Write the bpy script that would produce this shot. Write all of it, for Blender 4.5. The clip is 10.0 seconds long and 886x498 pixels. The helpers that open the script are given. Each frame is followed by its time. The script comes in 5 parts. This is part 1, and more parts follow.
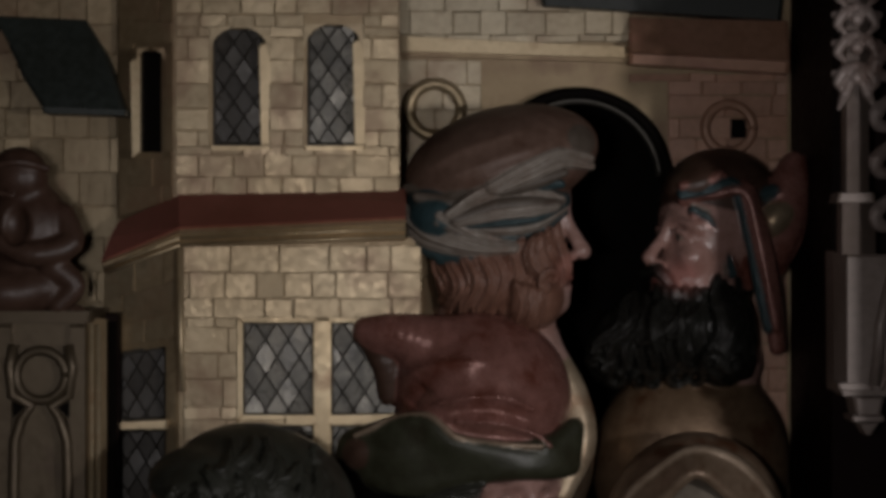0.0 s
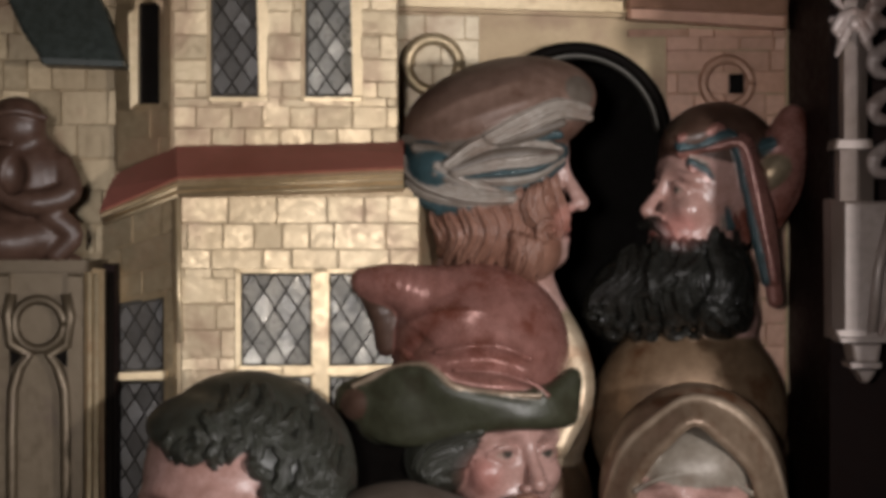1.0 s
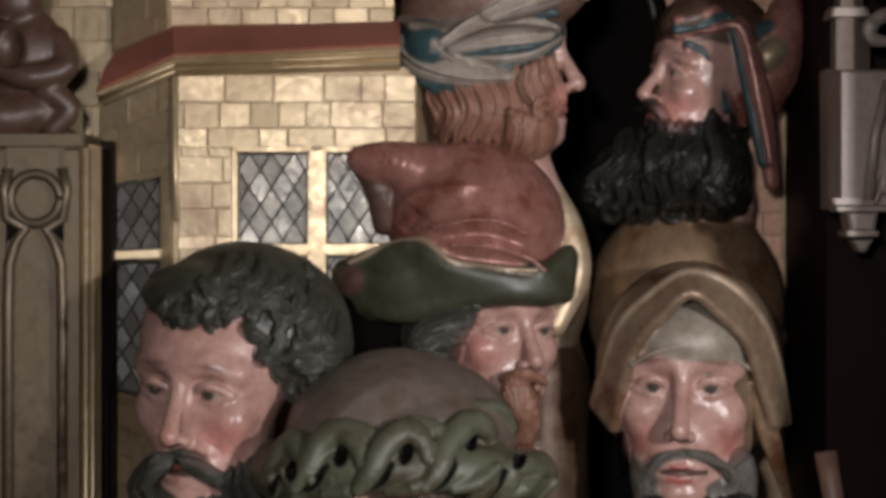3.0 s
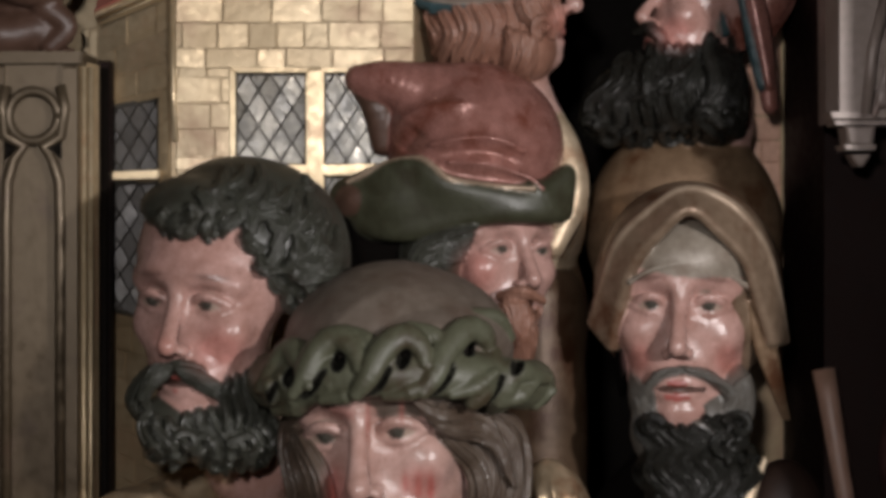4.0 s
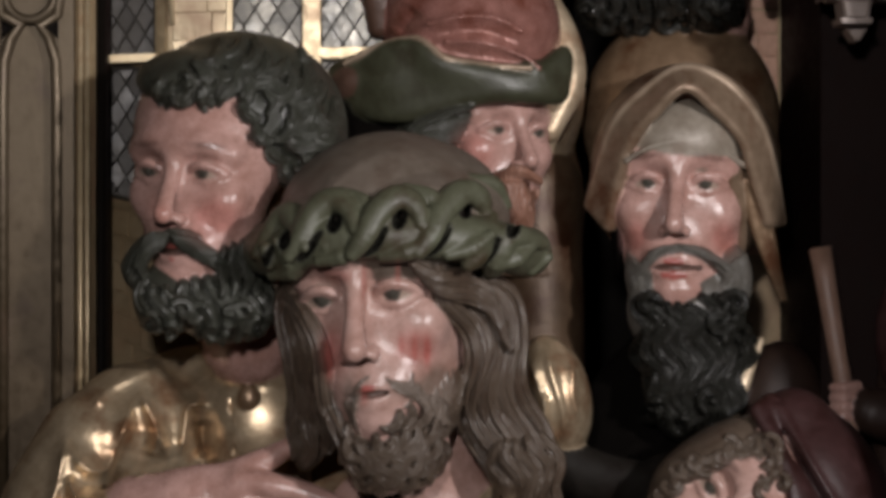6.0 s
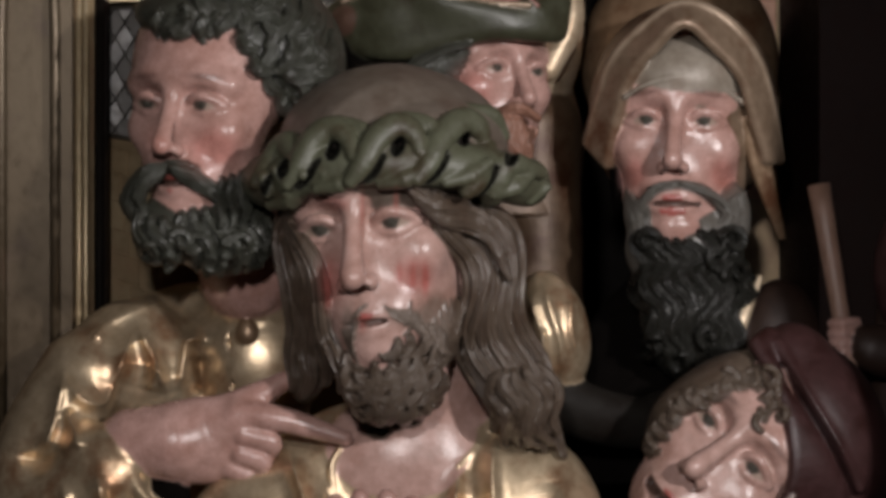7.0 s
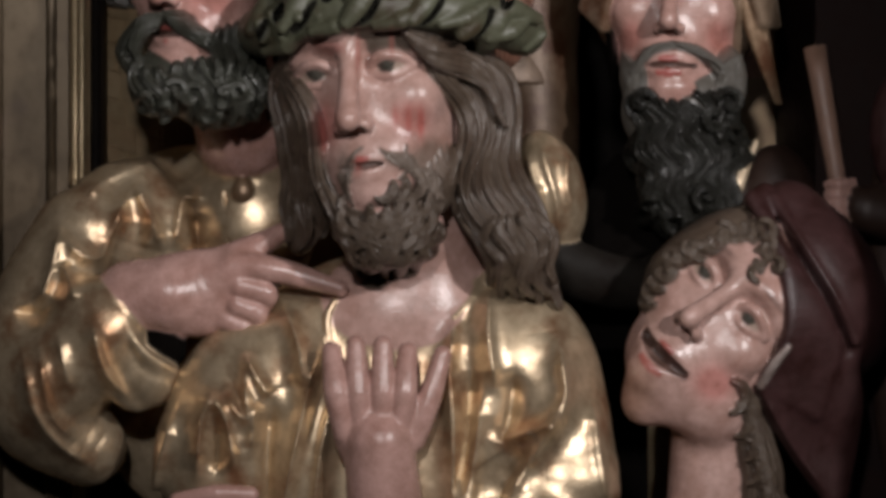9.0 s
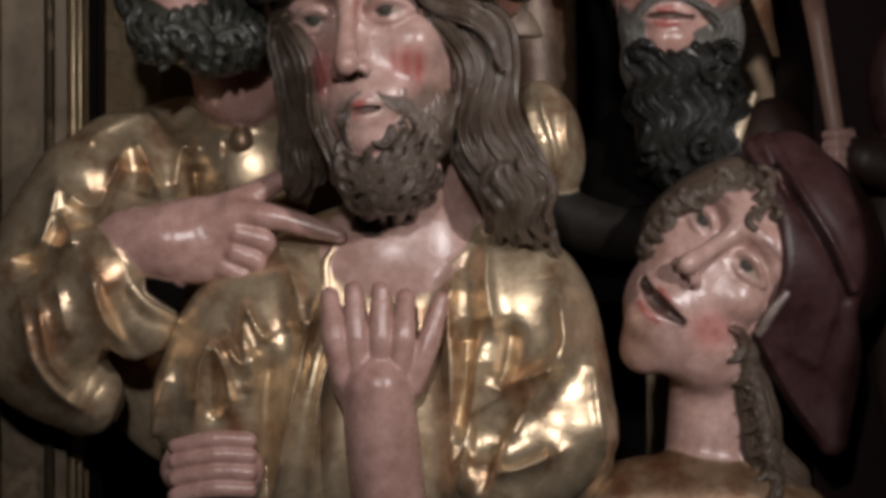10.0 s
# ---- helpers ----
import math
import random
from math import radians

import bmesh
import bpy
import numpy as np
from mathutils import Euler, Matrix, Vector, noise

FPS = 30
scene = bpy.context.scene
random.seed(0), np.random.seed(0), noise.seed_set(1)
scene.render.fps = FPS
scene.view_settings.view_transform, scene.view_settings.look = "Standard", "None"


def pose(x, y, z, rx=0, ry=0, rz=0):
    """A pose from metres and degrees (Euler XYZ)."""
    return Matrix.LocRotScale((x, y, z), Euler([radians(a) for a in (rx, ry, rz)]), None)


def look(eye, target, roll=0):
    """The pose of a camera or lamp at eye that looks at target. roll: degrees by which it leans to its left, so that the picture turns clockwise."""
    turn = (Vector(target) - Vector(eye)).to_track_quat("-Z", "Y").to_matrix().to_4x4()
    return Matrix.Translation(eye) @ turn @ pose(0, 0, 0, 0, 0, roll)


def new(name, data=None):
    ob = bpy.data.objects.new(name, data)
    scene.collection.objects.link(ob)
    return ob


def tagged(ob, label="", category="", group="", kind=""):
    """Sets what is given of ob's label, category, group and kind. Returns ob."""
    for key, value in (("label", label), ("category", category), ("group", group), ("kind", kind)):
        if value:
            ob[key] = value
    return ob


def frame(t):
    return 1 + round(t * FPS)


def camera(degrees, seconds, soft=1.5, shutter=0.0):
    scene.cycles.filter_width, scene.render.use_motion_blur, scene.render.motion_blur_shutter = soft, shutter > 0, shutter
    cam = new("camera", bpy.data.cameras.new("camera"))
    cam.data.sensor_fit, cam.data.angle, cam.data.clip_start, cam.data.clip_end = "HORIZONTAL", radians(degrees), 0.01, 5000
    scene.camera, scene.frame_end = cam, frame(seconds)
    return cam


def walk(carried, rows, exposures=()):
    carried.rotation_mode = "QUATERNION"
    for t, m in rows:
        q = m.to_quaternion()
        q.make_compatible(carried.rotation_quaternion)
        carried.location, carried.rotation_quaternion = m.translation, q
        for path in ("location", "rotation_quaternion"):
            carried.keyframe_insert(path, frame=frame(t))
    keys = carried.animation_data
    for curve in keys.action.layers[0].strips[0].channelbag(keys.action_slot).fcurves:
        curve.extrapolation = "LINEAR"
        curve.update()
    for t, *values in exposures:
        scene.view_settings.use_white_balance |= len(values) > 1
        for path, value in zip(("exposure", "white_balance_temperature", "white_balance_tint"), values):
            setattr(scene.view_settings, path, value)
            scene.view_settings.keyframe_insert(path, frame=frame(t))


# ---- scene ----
FIELD = 24.0
cam = camera(FIELD, 10.0, soft=4.2)
METRES, EYE, TILT, LEAN, TURN = 0.472, 2.0, 0.0, 0.0, 0.0
ROWS = [
    (0.0, 0.0, 0.0, 0.0, 0, 0, 0),
    (0.5, 0.0015, 0.0, -0.0366, 0, 0, 0),
    (1.0, 0.0034, 0.0, -0.0808, 0, 0, 0),
    (1.5, 0.0052, 0.0, -0.128, 0, 0, 0),
    (2.0, 0.0065, 0.0, -0.1757, 0, 0, 0),
    (2.5, 0.0077, 0.0, -0.2212, 0, 0, 0),
    (4.0, 0.0123, 0.0, -0.4112, 0, 0, 0),
    (4.5, 0.0141, 0.0, -0.4636, 0, 0, 0),
    (5.0, 0.0155, 0.0, -0.5145, 0, 0, 0),
    (6.5, 0.0188, 0.0, -0.6499, 0, 0, 0),
    (7.0, 0.0201, 0.0, -0.7036, 0, 0, 0),
    (7.5, 0.0217, 0.0, -0.7602, 0, 0, 0),
    (8.0, 0.0238, 0.0, -0.8182, 0, 0, 0),
    (8.5, 0.0253, 0.0, -0.8696, 0, 0, 0),
    (9.0, 0.0263, 0.0, -0.9221, 0, 0, 0),
    (9.5, 0.0279, 0.0, -0.9641, 0, 0, 0),
    (10.0, 0.029, 0.0, -0.9995, 0, 0, 0),
]
walk(cam, [(t, pose(0, 0, EYE, TILT, LEAN, TURN) @ pose(METRES * x, METRES * y, METRES * z, 90 + pitch, roll, yaw)) for t, x, y, z, yaw, pitch, roll in ROWS],
     exposures=[(0.0, -1.74), (0.1, -1.2), (0.2, -0.75), (0.3, -0.36), (0.4, -0.12), (0.5, 0.0), (10.0, 0.0)])

# ---- light: a dim church interior and two museum spots in front of the shrine ----
world = bpy.data.worlds.new("dim_interior")
scene.world = world
world.use_nodes = True
world.node_tree.nodes["Background"].inputs[0].default_value = (1.0, 0.86, 0.72, 1)
world.node_tree.nodes["Background"].inputs[1].default_value = 0.010


def spot_lamp(name, eye, target, watts, size, colour, cone, blend):
    lamp = bpy.data.lights.new(name, "SPOT")
    lamp.energy, lamp.shadow_soft_size, lamp.color = watts, size, colour
    lamp.spot_size, lamp.spot_blend = radians(cone), blend
    ob = new(name, lamp)
    ob.matrix_world = look(eye, target)
    return ob


spot_lamp("spot_right", (0.85, 0.15, 2.01), (0.10, 1.6, 1.90), 66, 0.04, (1.0, 0.95, 0.95), 56, 0.9)
spot_lamp("spot_left", (-0.10, -0.10, 1.99), (0.07, 1.6, 1.85), 37, 0.04, (1.0, 0.95, 0.95), 52, 0.5)

# ---- materials ----


def nodes_of(name):
    m = bpy.data.materials.new(name)
    m.use_nodes = True
    nt = m.node_tree
    return m, nt, nt.nodes["Principled BSDF"]


def noise_node(nt, scale, detail=4.0, rough=0.6, coord=None):
    n = nt.nodes.new("ShaderNodeTexNoise")
    n.inputs["Scale"].default_value, n.inputs["Detail"].default_value, n.inputs["Roughness"].default_value = scale, detail, rough
    nt.links.new((coord or nt.nodes.new("ShaderNodeTexCoord")).outputs["Object"], n.inputs["Vector"])
    return n


def ramp(nt, src, a, b, ca=(0, 0, 0, 1), cb=(1, 1, 1, 1)):
    r = nt.nodes.new("ShaderNodeValToRGB")
    r.color_ramp.elements[0].position, r.color_ramp.elements[1].position = a, b
    r.color_ramp.elements[0].color, r.color_ramp.elements[1].color = ca, cb
    nt.links.new(src, r.inputs[0])
    return r


def mix(nt, fac, a, b, how="MIX"):
    n = nt.nodes.new("ShaderNodeMix")
    n.data_type, n.blend_type = "RGBA", how
    for sock, val in ((n.inputs[0], fac), (n.inputs[6], a), (n.inputs[7], b)):
        if isinstance(val, (int, float)):
            sock.default_value = val
        elif isinstance(val, tuple):
            sock.default_value = (*val[:3], 1)
        else:
            nt.links.new(val, sock)
    return n.outputs[2]


def bump(nt, bsdf, height, strength, distance):
    b = nt.nodes.new("ShaderNodeBump")
    b.inputs["Strength"].default_value, b.inputs["Distance"].default_value = strength, distance
    nt.links.new(height, b.inputs["Height"])
    nt.links.new(b.outputs[0], bsdf.inputs["Normal"])


def worn(name, base, worn_colour, metal, rough, fine=160.0, coarse=22.0, wear=(0.56, 0.70), relief=0.0004, spread=0.22):
    """Paint or leaf that is rubbed through to the ground beneath it in patches, with a fine grain."""
    m, nt, bsdf = nodes_of(name)
    tc = nt.nodes.new("ShaderNodeTexCoord")
    big, small = noise_node(nt, coarse, 6, 0.65, tc), noise_node(nt, fine, 5, 0.6, tc)
    info = nt.nodes.new("ShaderNodeObjectInfo")
    tone = ramp(nt, info.outputs["Random"], 0.0, 1.0, (1 - spread, 1 - spread, 1 - spread, 1), (1, 1, 1, 1))
    grain = ramp(nt, small.outputs[0], 0.3, 0.7, (0.82, 0.80, 0.76, 1), (1.05, 1.05, 1.05, 1))
    col = mix(nt, 1.0, base, tone.outputs[0], "MULTIPLY")
    col = mix(nt, 1.0, col, grain.outputs[0], "MULTIPLY")
    tarnish = ramp(nt, noise_node(nt, 5.5, 5, 0.6, tc).outputs[0], 0.35, 0.65, (0.66, 0.60, 0.52, 1), (1.06, 1.05, 1.03, 1))
    col = mix(nt, 1.0, col, tarnish.outputs[0], "MULTIPLY")
    bare = ramp(nt, big.outputs[0], *wear)
    col = mix(nt, bare.outputs[0], col, worn_colour)
    nt.links.new(col, bsdf.inputs["Base Color"])
    met = ramp(nt, big.outputs[0], wear[0], wear[1], (metal, metal, metal, 1), (metal * 0.3,) * 3 + (1,))
    nt.links.new(met.outputs[0], bsdf.inputs["Metallic"])
    rr = ramp(nt, small.outputs[0], 0.3, 0.75, (rough - 0.1,) * 3 + (1,), (rough + 0.14,) * 3 + (1,))
    nt.links.new(rr.outputs[0], bsdf.inputs["Roughness"])
    bump(nt, bsdf, mix(nt, 0.5, small.outputs[0], big.outputs[0]), 0.6, relief)
    return m


STONE = worn("worn_stone", (0.22, 0.20, 0.18), (0.14, 0.125, 0.11), 0.0, 0.6, fine=40, coarse=4)
GOLD = worn("gilded_brick", (0.58, 0.48, 0.33), (0.30, 0.185, 0.11), 0.5, 0.38, coarse=17.0, wear=(0.47, 0.72), relief=0.0012, spread=0.16)
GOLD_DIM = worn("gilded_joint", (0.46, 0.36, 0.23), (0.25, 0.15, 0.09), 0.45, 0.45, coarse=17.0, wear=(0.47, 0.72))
# dim gilding, darkened further for the shade that falls on the pedestal
PEDGOLD = worn("shaded_gilding", (0.13, 0.10, 0.066), (0.08, 0.05, 0.032), 0.5, 0.42, coarse=14.0)
# darker copy of the brick gilding: shade of side wall and house
GOLD_MID = worn("shaded_brick", (0.44, 0.355, 0.235), (0.25, 0.155, 0.09), 0.45, 0.42, coarse=14.0, wear=(0.50, 0.72), relief=0.0008)
# darker copy of PANE; on the tower's side it paints the shade
PANE_DARK = worn("dark_pane", (0.055, 0.048, 0.040), (0.035, 0.029, 0.023), 0.3, 0.36, fine=220, coarse=60, wear=(0.42, 0.66), spread=0.4)
GOLD_TRIM = worn("gilded_trim", (0.74, 0.61, 0.41), (0.38, 0.22, 0.12), 0.5, 0.38, wear=(0.6, 0.75))
# paler copy of the gilding, with the back wall's strong light in it
PALEGOLD = worn("lit_pale_gilding", (0.76, 0.67, 0.50), (0.40, 0.27, 0.17), 0.2, 0.42, coarse=17.0, wear=(0.5, 0.74), relief=0.0012, spread=0.16)
# reddish coat of the back wall's right part, with shade put into it
REDDISH_SHADE = worn("reddish_shade_brick", (0.70, 0.42, 0.31), (0.46, 0.23, 0.16), 0.12, 0.42)
REDTILE = worn("red_painted_ledge", (0.34, 0.12, 0.095), (0.22, 0.085, 0.065), 0.0, 0.48, wear=(0.6, 0.8), spread=0.05)
SLATE = worn("dark_green_roof", (0.035, 0.045, 0.042), (0.02, 0.022, 0.02), 0.0, 0.5, spread=0.05)
# wood with the shade of the shrine's right side put into its colour
OLDWOOD = worn("shaded_shrine_wood", (0.012, 0.0055, 0.0045), (0.006, 0.003, 0.0025), 0.0, 0.6, spread=0.1)
GREYWOOD = worn("grey_painted_wood", (0.27, 0.22, 0.20), (0.13, 0.09, 0.075), 0.1, 0.42, spread=0.1)
LEAD = worn("lead_strip", (0.10, 0.095, 0.085), (0.03, 0.027, 0.022), 0.4, 0.45, spread=0.05)
# near-black that paints the unlit depth of openings and hollows
BLACK = worn("shade_black_wood", (0.006, 0.0045, 0.0035), (0.004, 0.003, 0.0025), 0.0, 0.7, spread=0.05)
STAFFWOOD = worn("bare_staff_wood", (0.30, 0.19, 0.15), (0.16, 0.09, 0.07), 0.0, 0.5, fine=90, spread=0.05)
PANE = worn("silvered_pane", (0.22, 0.212, 0.19), (0.10, 0.094, 0.08), 0.5, 0.32, fine=220, coarse=60, wear=(0.42, 0.66), spread=0.4)


def polychrome():
    """Carved wood under old paint and gilding: the coat comes from the carving's own paint layer."""
    m, nt, bsdf = nodes_of("polychromed_wood")
    coat, finish = nt.nodes.new("ShaderNodeVertexColor"), nt.nodes.new("ShaderNodeVertexColor")
    coat.layer_name, finish.layer_name = "coat", "finish"
    sep = nt.nodes.new("ShaderNodeSeparateColor")
    nt.links.new(finish.outputs[0], sep.inputs[0])
    tc = nt.nodes.new("ShaderNodeTexCoord")
    big, mid, small = noise_node(nt, 26, 6, 0.65, tc), noise_node(nt, 90, 5, 0.6, tc), noise_node(nt, 420, 3, 0.6, tc)
    tone = ramp(nt, mid.outputs[0], 0.3, 0.7, (0.70, 0.66, 0.62, 1), (1.08, 1.08, 1.08, 1))
    col = mix(nt, 1.0, coat.outputs[0], tone.outputs[0], "MULTIPLY")
    bare = ramp(nt, big.outputs[0], 0.50, 0.66)
    part_bare = nt.nodes.new("ShaderNodeMath")
    part_bare.operation = "MULTIPLY"
    nt.links.new(bare.outputs[0], part_bare.inputs[0])
    nt.links.new(sep.outputs[2], part_bare.inputs[1])
    rubbed = mix(nt, 1.0, coat.outputs[0], (0.48, 0.30, 0.22), "MULTIPLY")
    col = mix(nt, part_bare.outputs[0], col, rubbed)
    fleck = ramp(nt, noise_node(nt, 240, 4, 0.7, tc).outputs[0], 0.62, 0.72)
    half = nt.nodes.new("ShaderNodeMath")
    half.operation = "MULTIPLY"
    half.inputs[1].default_value = 0.35
    nt.links.new(fleck.outputs[0], half.inputs[0])
    col = mix(nt, half.outputs[0], col, mix(nt, 1.0, coat.outputs[0], (0.40, 0.33, 0.28), "MULTIPLY"))
    nt.links.new(col, bsdf.inputs["Base Color"])
    nt.links.new(sep.outputs[0], bsdf.inputs["Metallic"])
    split = nt.nodes.new("ShaderNodeSeparateColor")
    nt.links.new(coat.outputs[0], split.inputs[0])
    sheen = nt.nodes.new("ShaderNodeMath")
    sheen.operation, sheen.use_clamp = "MULTIPLY", True
    sheen.inputs[1].default_value = 14.0
    nt.links.new(split.outputs[0], sheen.inputs[0])
    polish = nt.nodes.new("ShaderNodeMath")
    polish.operation = "MINIMUM"
    polish.inputs[1].default_value = 0.5
    nt.links.new(sheen.outputs[0], polish.inputs[0])
    nt.links.new(polish.outputs[0], bsdf.inputs["Specular IOR Level"])
    rr = nt.nodes.new("ShaderNodeMath")
    rr.operation = "MULTIPLY_ADD"
    nt.links.new(small.outputs[0], rr.inputs[0])
    rr.inputs[1].default_value = 0.16
    nt.links.new(sep.outputs[1], rr.inputs[2])
    nt.links.new(rr.outputs[0], bsdf.inputs["Roughness"])
    strand = nt.nodes.new("ShaderNodeAttribute")
    strand.attribute_name = "strand"
    wander = nt.nodes.new("ShaderNodeMath")
    wander.operation = "MULTIPLY_ADD"
    nt.links.new(mid.outputs[0], wander.inputs[0])
    wander.inputs[1].default_value = 5.0
    nt.links.new(strand.outputs["Fac"], wander.inputs[2])
    phase = nt.nodes.new("ShaderNodeMath")
    phase.operation = "MULTIPLY"
    phase.inputs[1].default_value = 2 * math.pi / 8.5
    nt.links.new(wander.outputs[0], phase.inputs[0])
    gouge = nt.nodes.new("ShaderNodeMath")
    gouge.operation = "SINE"
    nt.links.new(phase.outputs[0], gouge.inputs[0])
    is_strand = nt.nodes.new("ShaderNodeMath")
    is_strand.operation = "COMPARE"
    is_strand.inputs[1].default_value, is_strand.inputs[2].default_value = 0.0, 0.001
    nt.links.new(strand.outputs["Fac"], is_strand.inputs[0])
    depth = nt.nodes.new("ShaderNodeMath")
    depth.operation = "MULTIPLY_ADD"
    depth.inputs[1].default_value, depth.inputs[2].default_value = -1.0, 1.0
    nt.links.new(is_strand.outputs[0], depth.inputs[0])
    gouged = nt.nodes.new("ShaderNodeMath")
    gouged.operation = "MULTIPLY"
    nt.links.new(gouge.outputs[0], gouged.inputs[0])
    nt.links.new(depth.outputs[0], gouged.inputs[1])
    height = nt.nodes.new("ShaderNodeMath")
    height.operation = "MULTIPLY_ADD"
    height.inputs[1].default_value = 0.9
    nt.links.new(gouged.outputs[0], height.inputs[0])
    nt.links.new(mix(nt, 0.6, small.outputs[0], mid.outputs[0]), height.inputs[2])
    bump(nt, bsdf, height.outputs[0], 0.6, 0.0008)
    return m


POLY = polychrome()
for m in (OLDWOOD, BLACK):
    m.node_tree.nodes["Principled BSDF"].inputs["Specular IOR Level"].default_value = 0.08

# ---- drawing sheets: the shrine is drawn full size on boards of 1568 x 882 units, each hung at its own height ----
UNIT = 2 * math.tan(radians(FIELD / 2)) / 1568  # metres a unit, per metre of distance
TOP, HIGH, MID, LOW, FOOT = (1.9786, 0.0009), (1.8956, 0.0036), (1.7572, 0.0073), (1.6572, 0.0098), (1.5282, 0.0137)


def put(sheet, u, v, d):
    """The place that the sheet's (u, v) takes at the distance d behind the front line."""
    return Vector((sheet[1] + (u - 784) * UNIT * d, d, sheet[0] - (v - 441) * UNIT * d))


def mesh_object(name, verts, faces, material, parent=None, smooth=False, label=""):
    me = bpy.data.meshes.new(name)
    me.from_pydata([tuple(v) for v in verts], [], faces)
    me.update()
    if smooth:
        me.polygons.foreach_set("use_smooth", [True] * len(me.polygons))
    me.materials.append(material)
    ob = new(name, me)
    ob.parent = parent
    if label:
        ob["label"] = label
    return ob


def block(sheet, corners, d, thick, material, name, parent=None, chamfer=0.0, skew=None, label=""):
    """A slab whose front outline is drawn on a sheet (clockwise from the upper left), its edges chamfered."""
    n = len(corners)
    dist = d if callable(d) else (lambda u, v: d)
    cu, cv = sum(c[0] for c in corners) / n, sum(c[1] for c in corners) / n
    ring = [], [], []
    for u, v in corners:
        length = math.hypot(u - cu, v - cv) or 1
        iu, iv = u - (u - cu) / length * chamfer * 1.4, v - (v - cv) / length * chamfer * 1.4
        dd = dist(u, v)
        ring[0].append(put(sheet, iu, iv, dd))
        ring[1].append(put(sheet, u, v, dd + chamfer * UNIT * dd))
        ring[2].append(put(sheet, u, v, dd) + Vector((0, thick, 0)))
    verts = [*ring[0], *ring[1], *ring[2]]
    faces = [tuple(range(n))[::-1], tuple(range(2 * n, 3 * n))]
    for a, b in ((0, n), (n, 2 * n)):
        faces += [(a + i, a + (i + 1) % n, b + (i + 1) % n, b + i) for i in range(n)]
    return mesh_object(name, verts, faces, material, parent, label=label)


def rod(points, radius, material, name, parent=None, sides=10, radii=None):
    """A round bar along world points."""
    pts = [Vector(p) for p in points]
    verts, faces = [], []
    for i, p in enumerate(pts):
        along = (pts[min(i + 1, len(pts) - 1)] - pts[max(i - 1, 0)]).normalized()
        side = along.cross(Vector((0, 1, 0.01))).normalized()
        up = side.cross(along)
        r = radii[i] if radii else radius
        for j in range(sides):
            a = 2 * math.pi * j / sides
            verts.append(p + (side * math.cos(a) + up * math.sin(a)) * r)
    for i in range(len(pts) - 1):
        for j in range(sides):
            faces.append((i * sides + j, i * sides + (j + 1) % sides, (i + 1) * sides + (j + 1) % sides, (i + 1) * sides + j))
    faces += [tuple(range(sides))[::-1], tuple(range((len(pts) - 1) * sides, len(pts) * sides))]
    return mesh_object(name, verts, faces, material, parent, True)


def ring_mesh(sheet, cu, cv, r, thick, d, material, name, parent, a0=0, a1=360, squash=1.0, push=0.0):
    """A moulded ring or arch (angles from the right, anticlockwise)."""
    pts = [put(sheet, cu + r * math.cos(radians(a)), cv - r * squash * math.sin(radians(a)), d - push) for a in np.linspace(a0, a1, 40)]
    return rod(pts, thick * UNIT * d, material, name, parent, 8)


def smooth_line(pts, most=14.0):
    """Round the corners of a line of points (Catmull-Rom)."""
    if len(pts) < 3:
        return pts
    p = [2 * pts[0] - pts[1], *pts, 2 * pts[-1] - pts[-2]]
    gap = max(float(np.linalg.norm(b - a)) for a, b in zip(pts[:-1], pts[1:]))
    n = int(np.clip(round(gap / most), 1, 5))
    out = []
    for i in range(1, len(p) - 2):
        for t in np.arange(n) / n:
            out.append(0.5 * (2 * p[i] + (p[i + 1] - p[i - 1]) * t + (2 * p[i - 1] - 5 * p[i] + 4 * p[i + 1] - p[i + 2]) * t * t + (3 * p[i] - p[i - 1] - 3 * p[i + 1] + p[i + 2]) * t ** 3))
    return out + [pts[-1]]


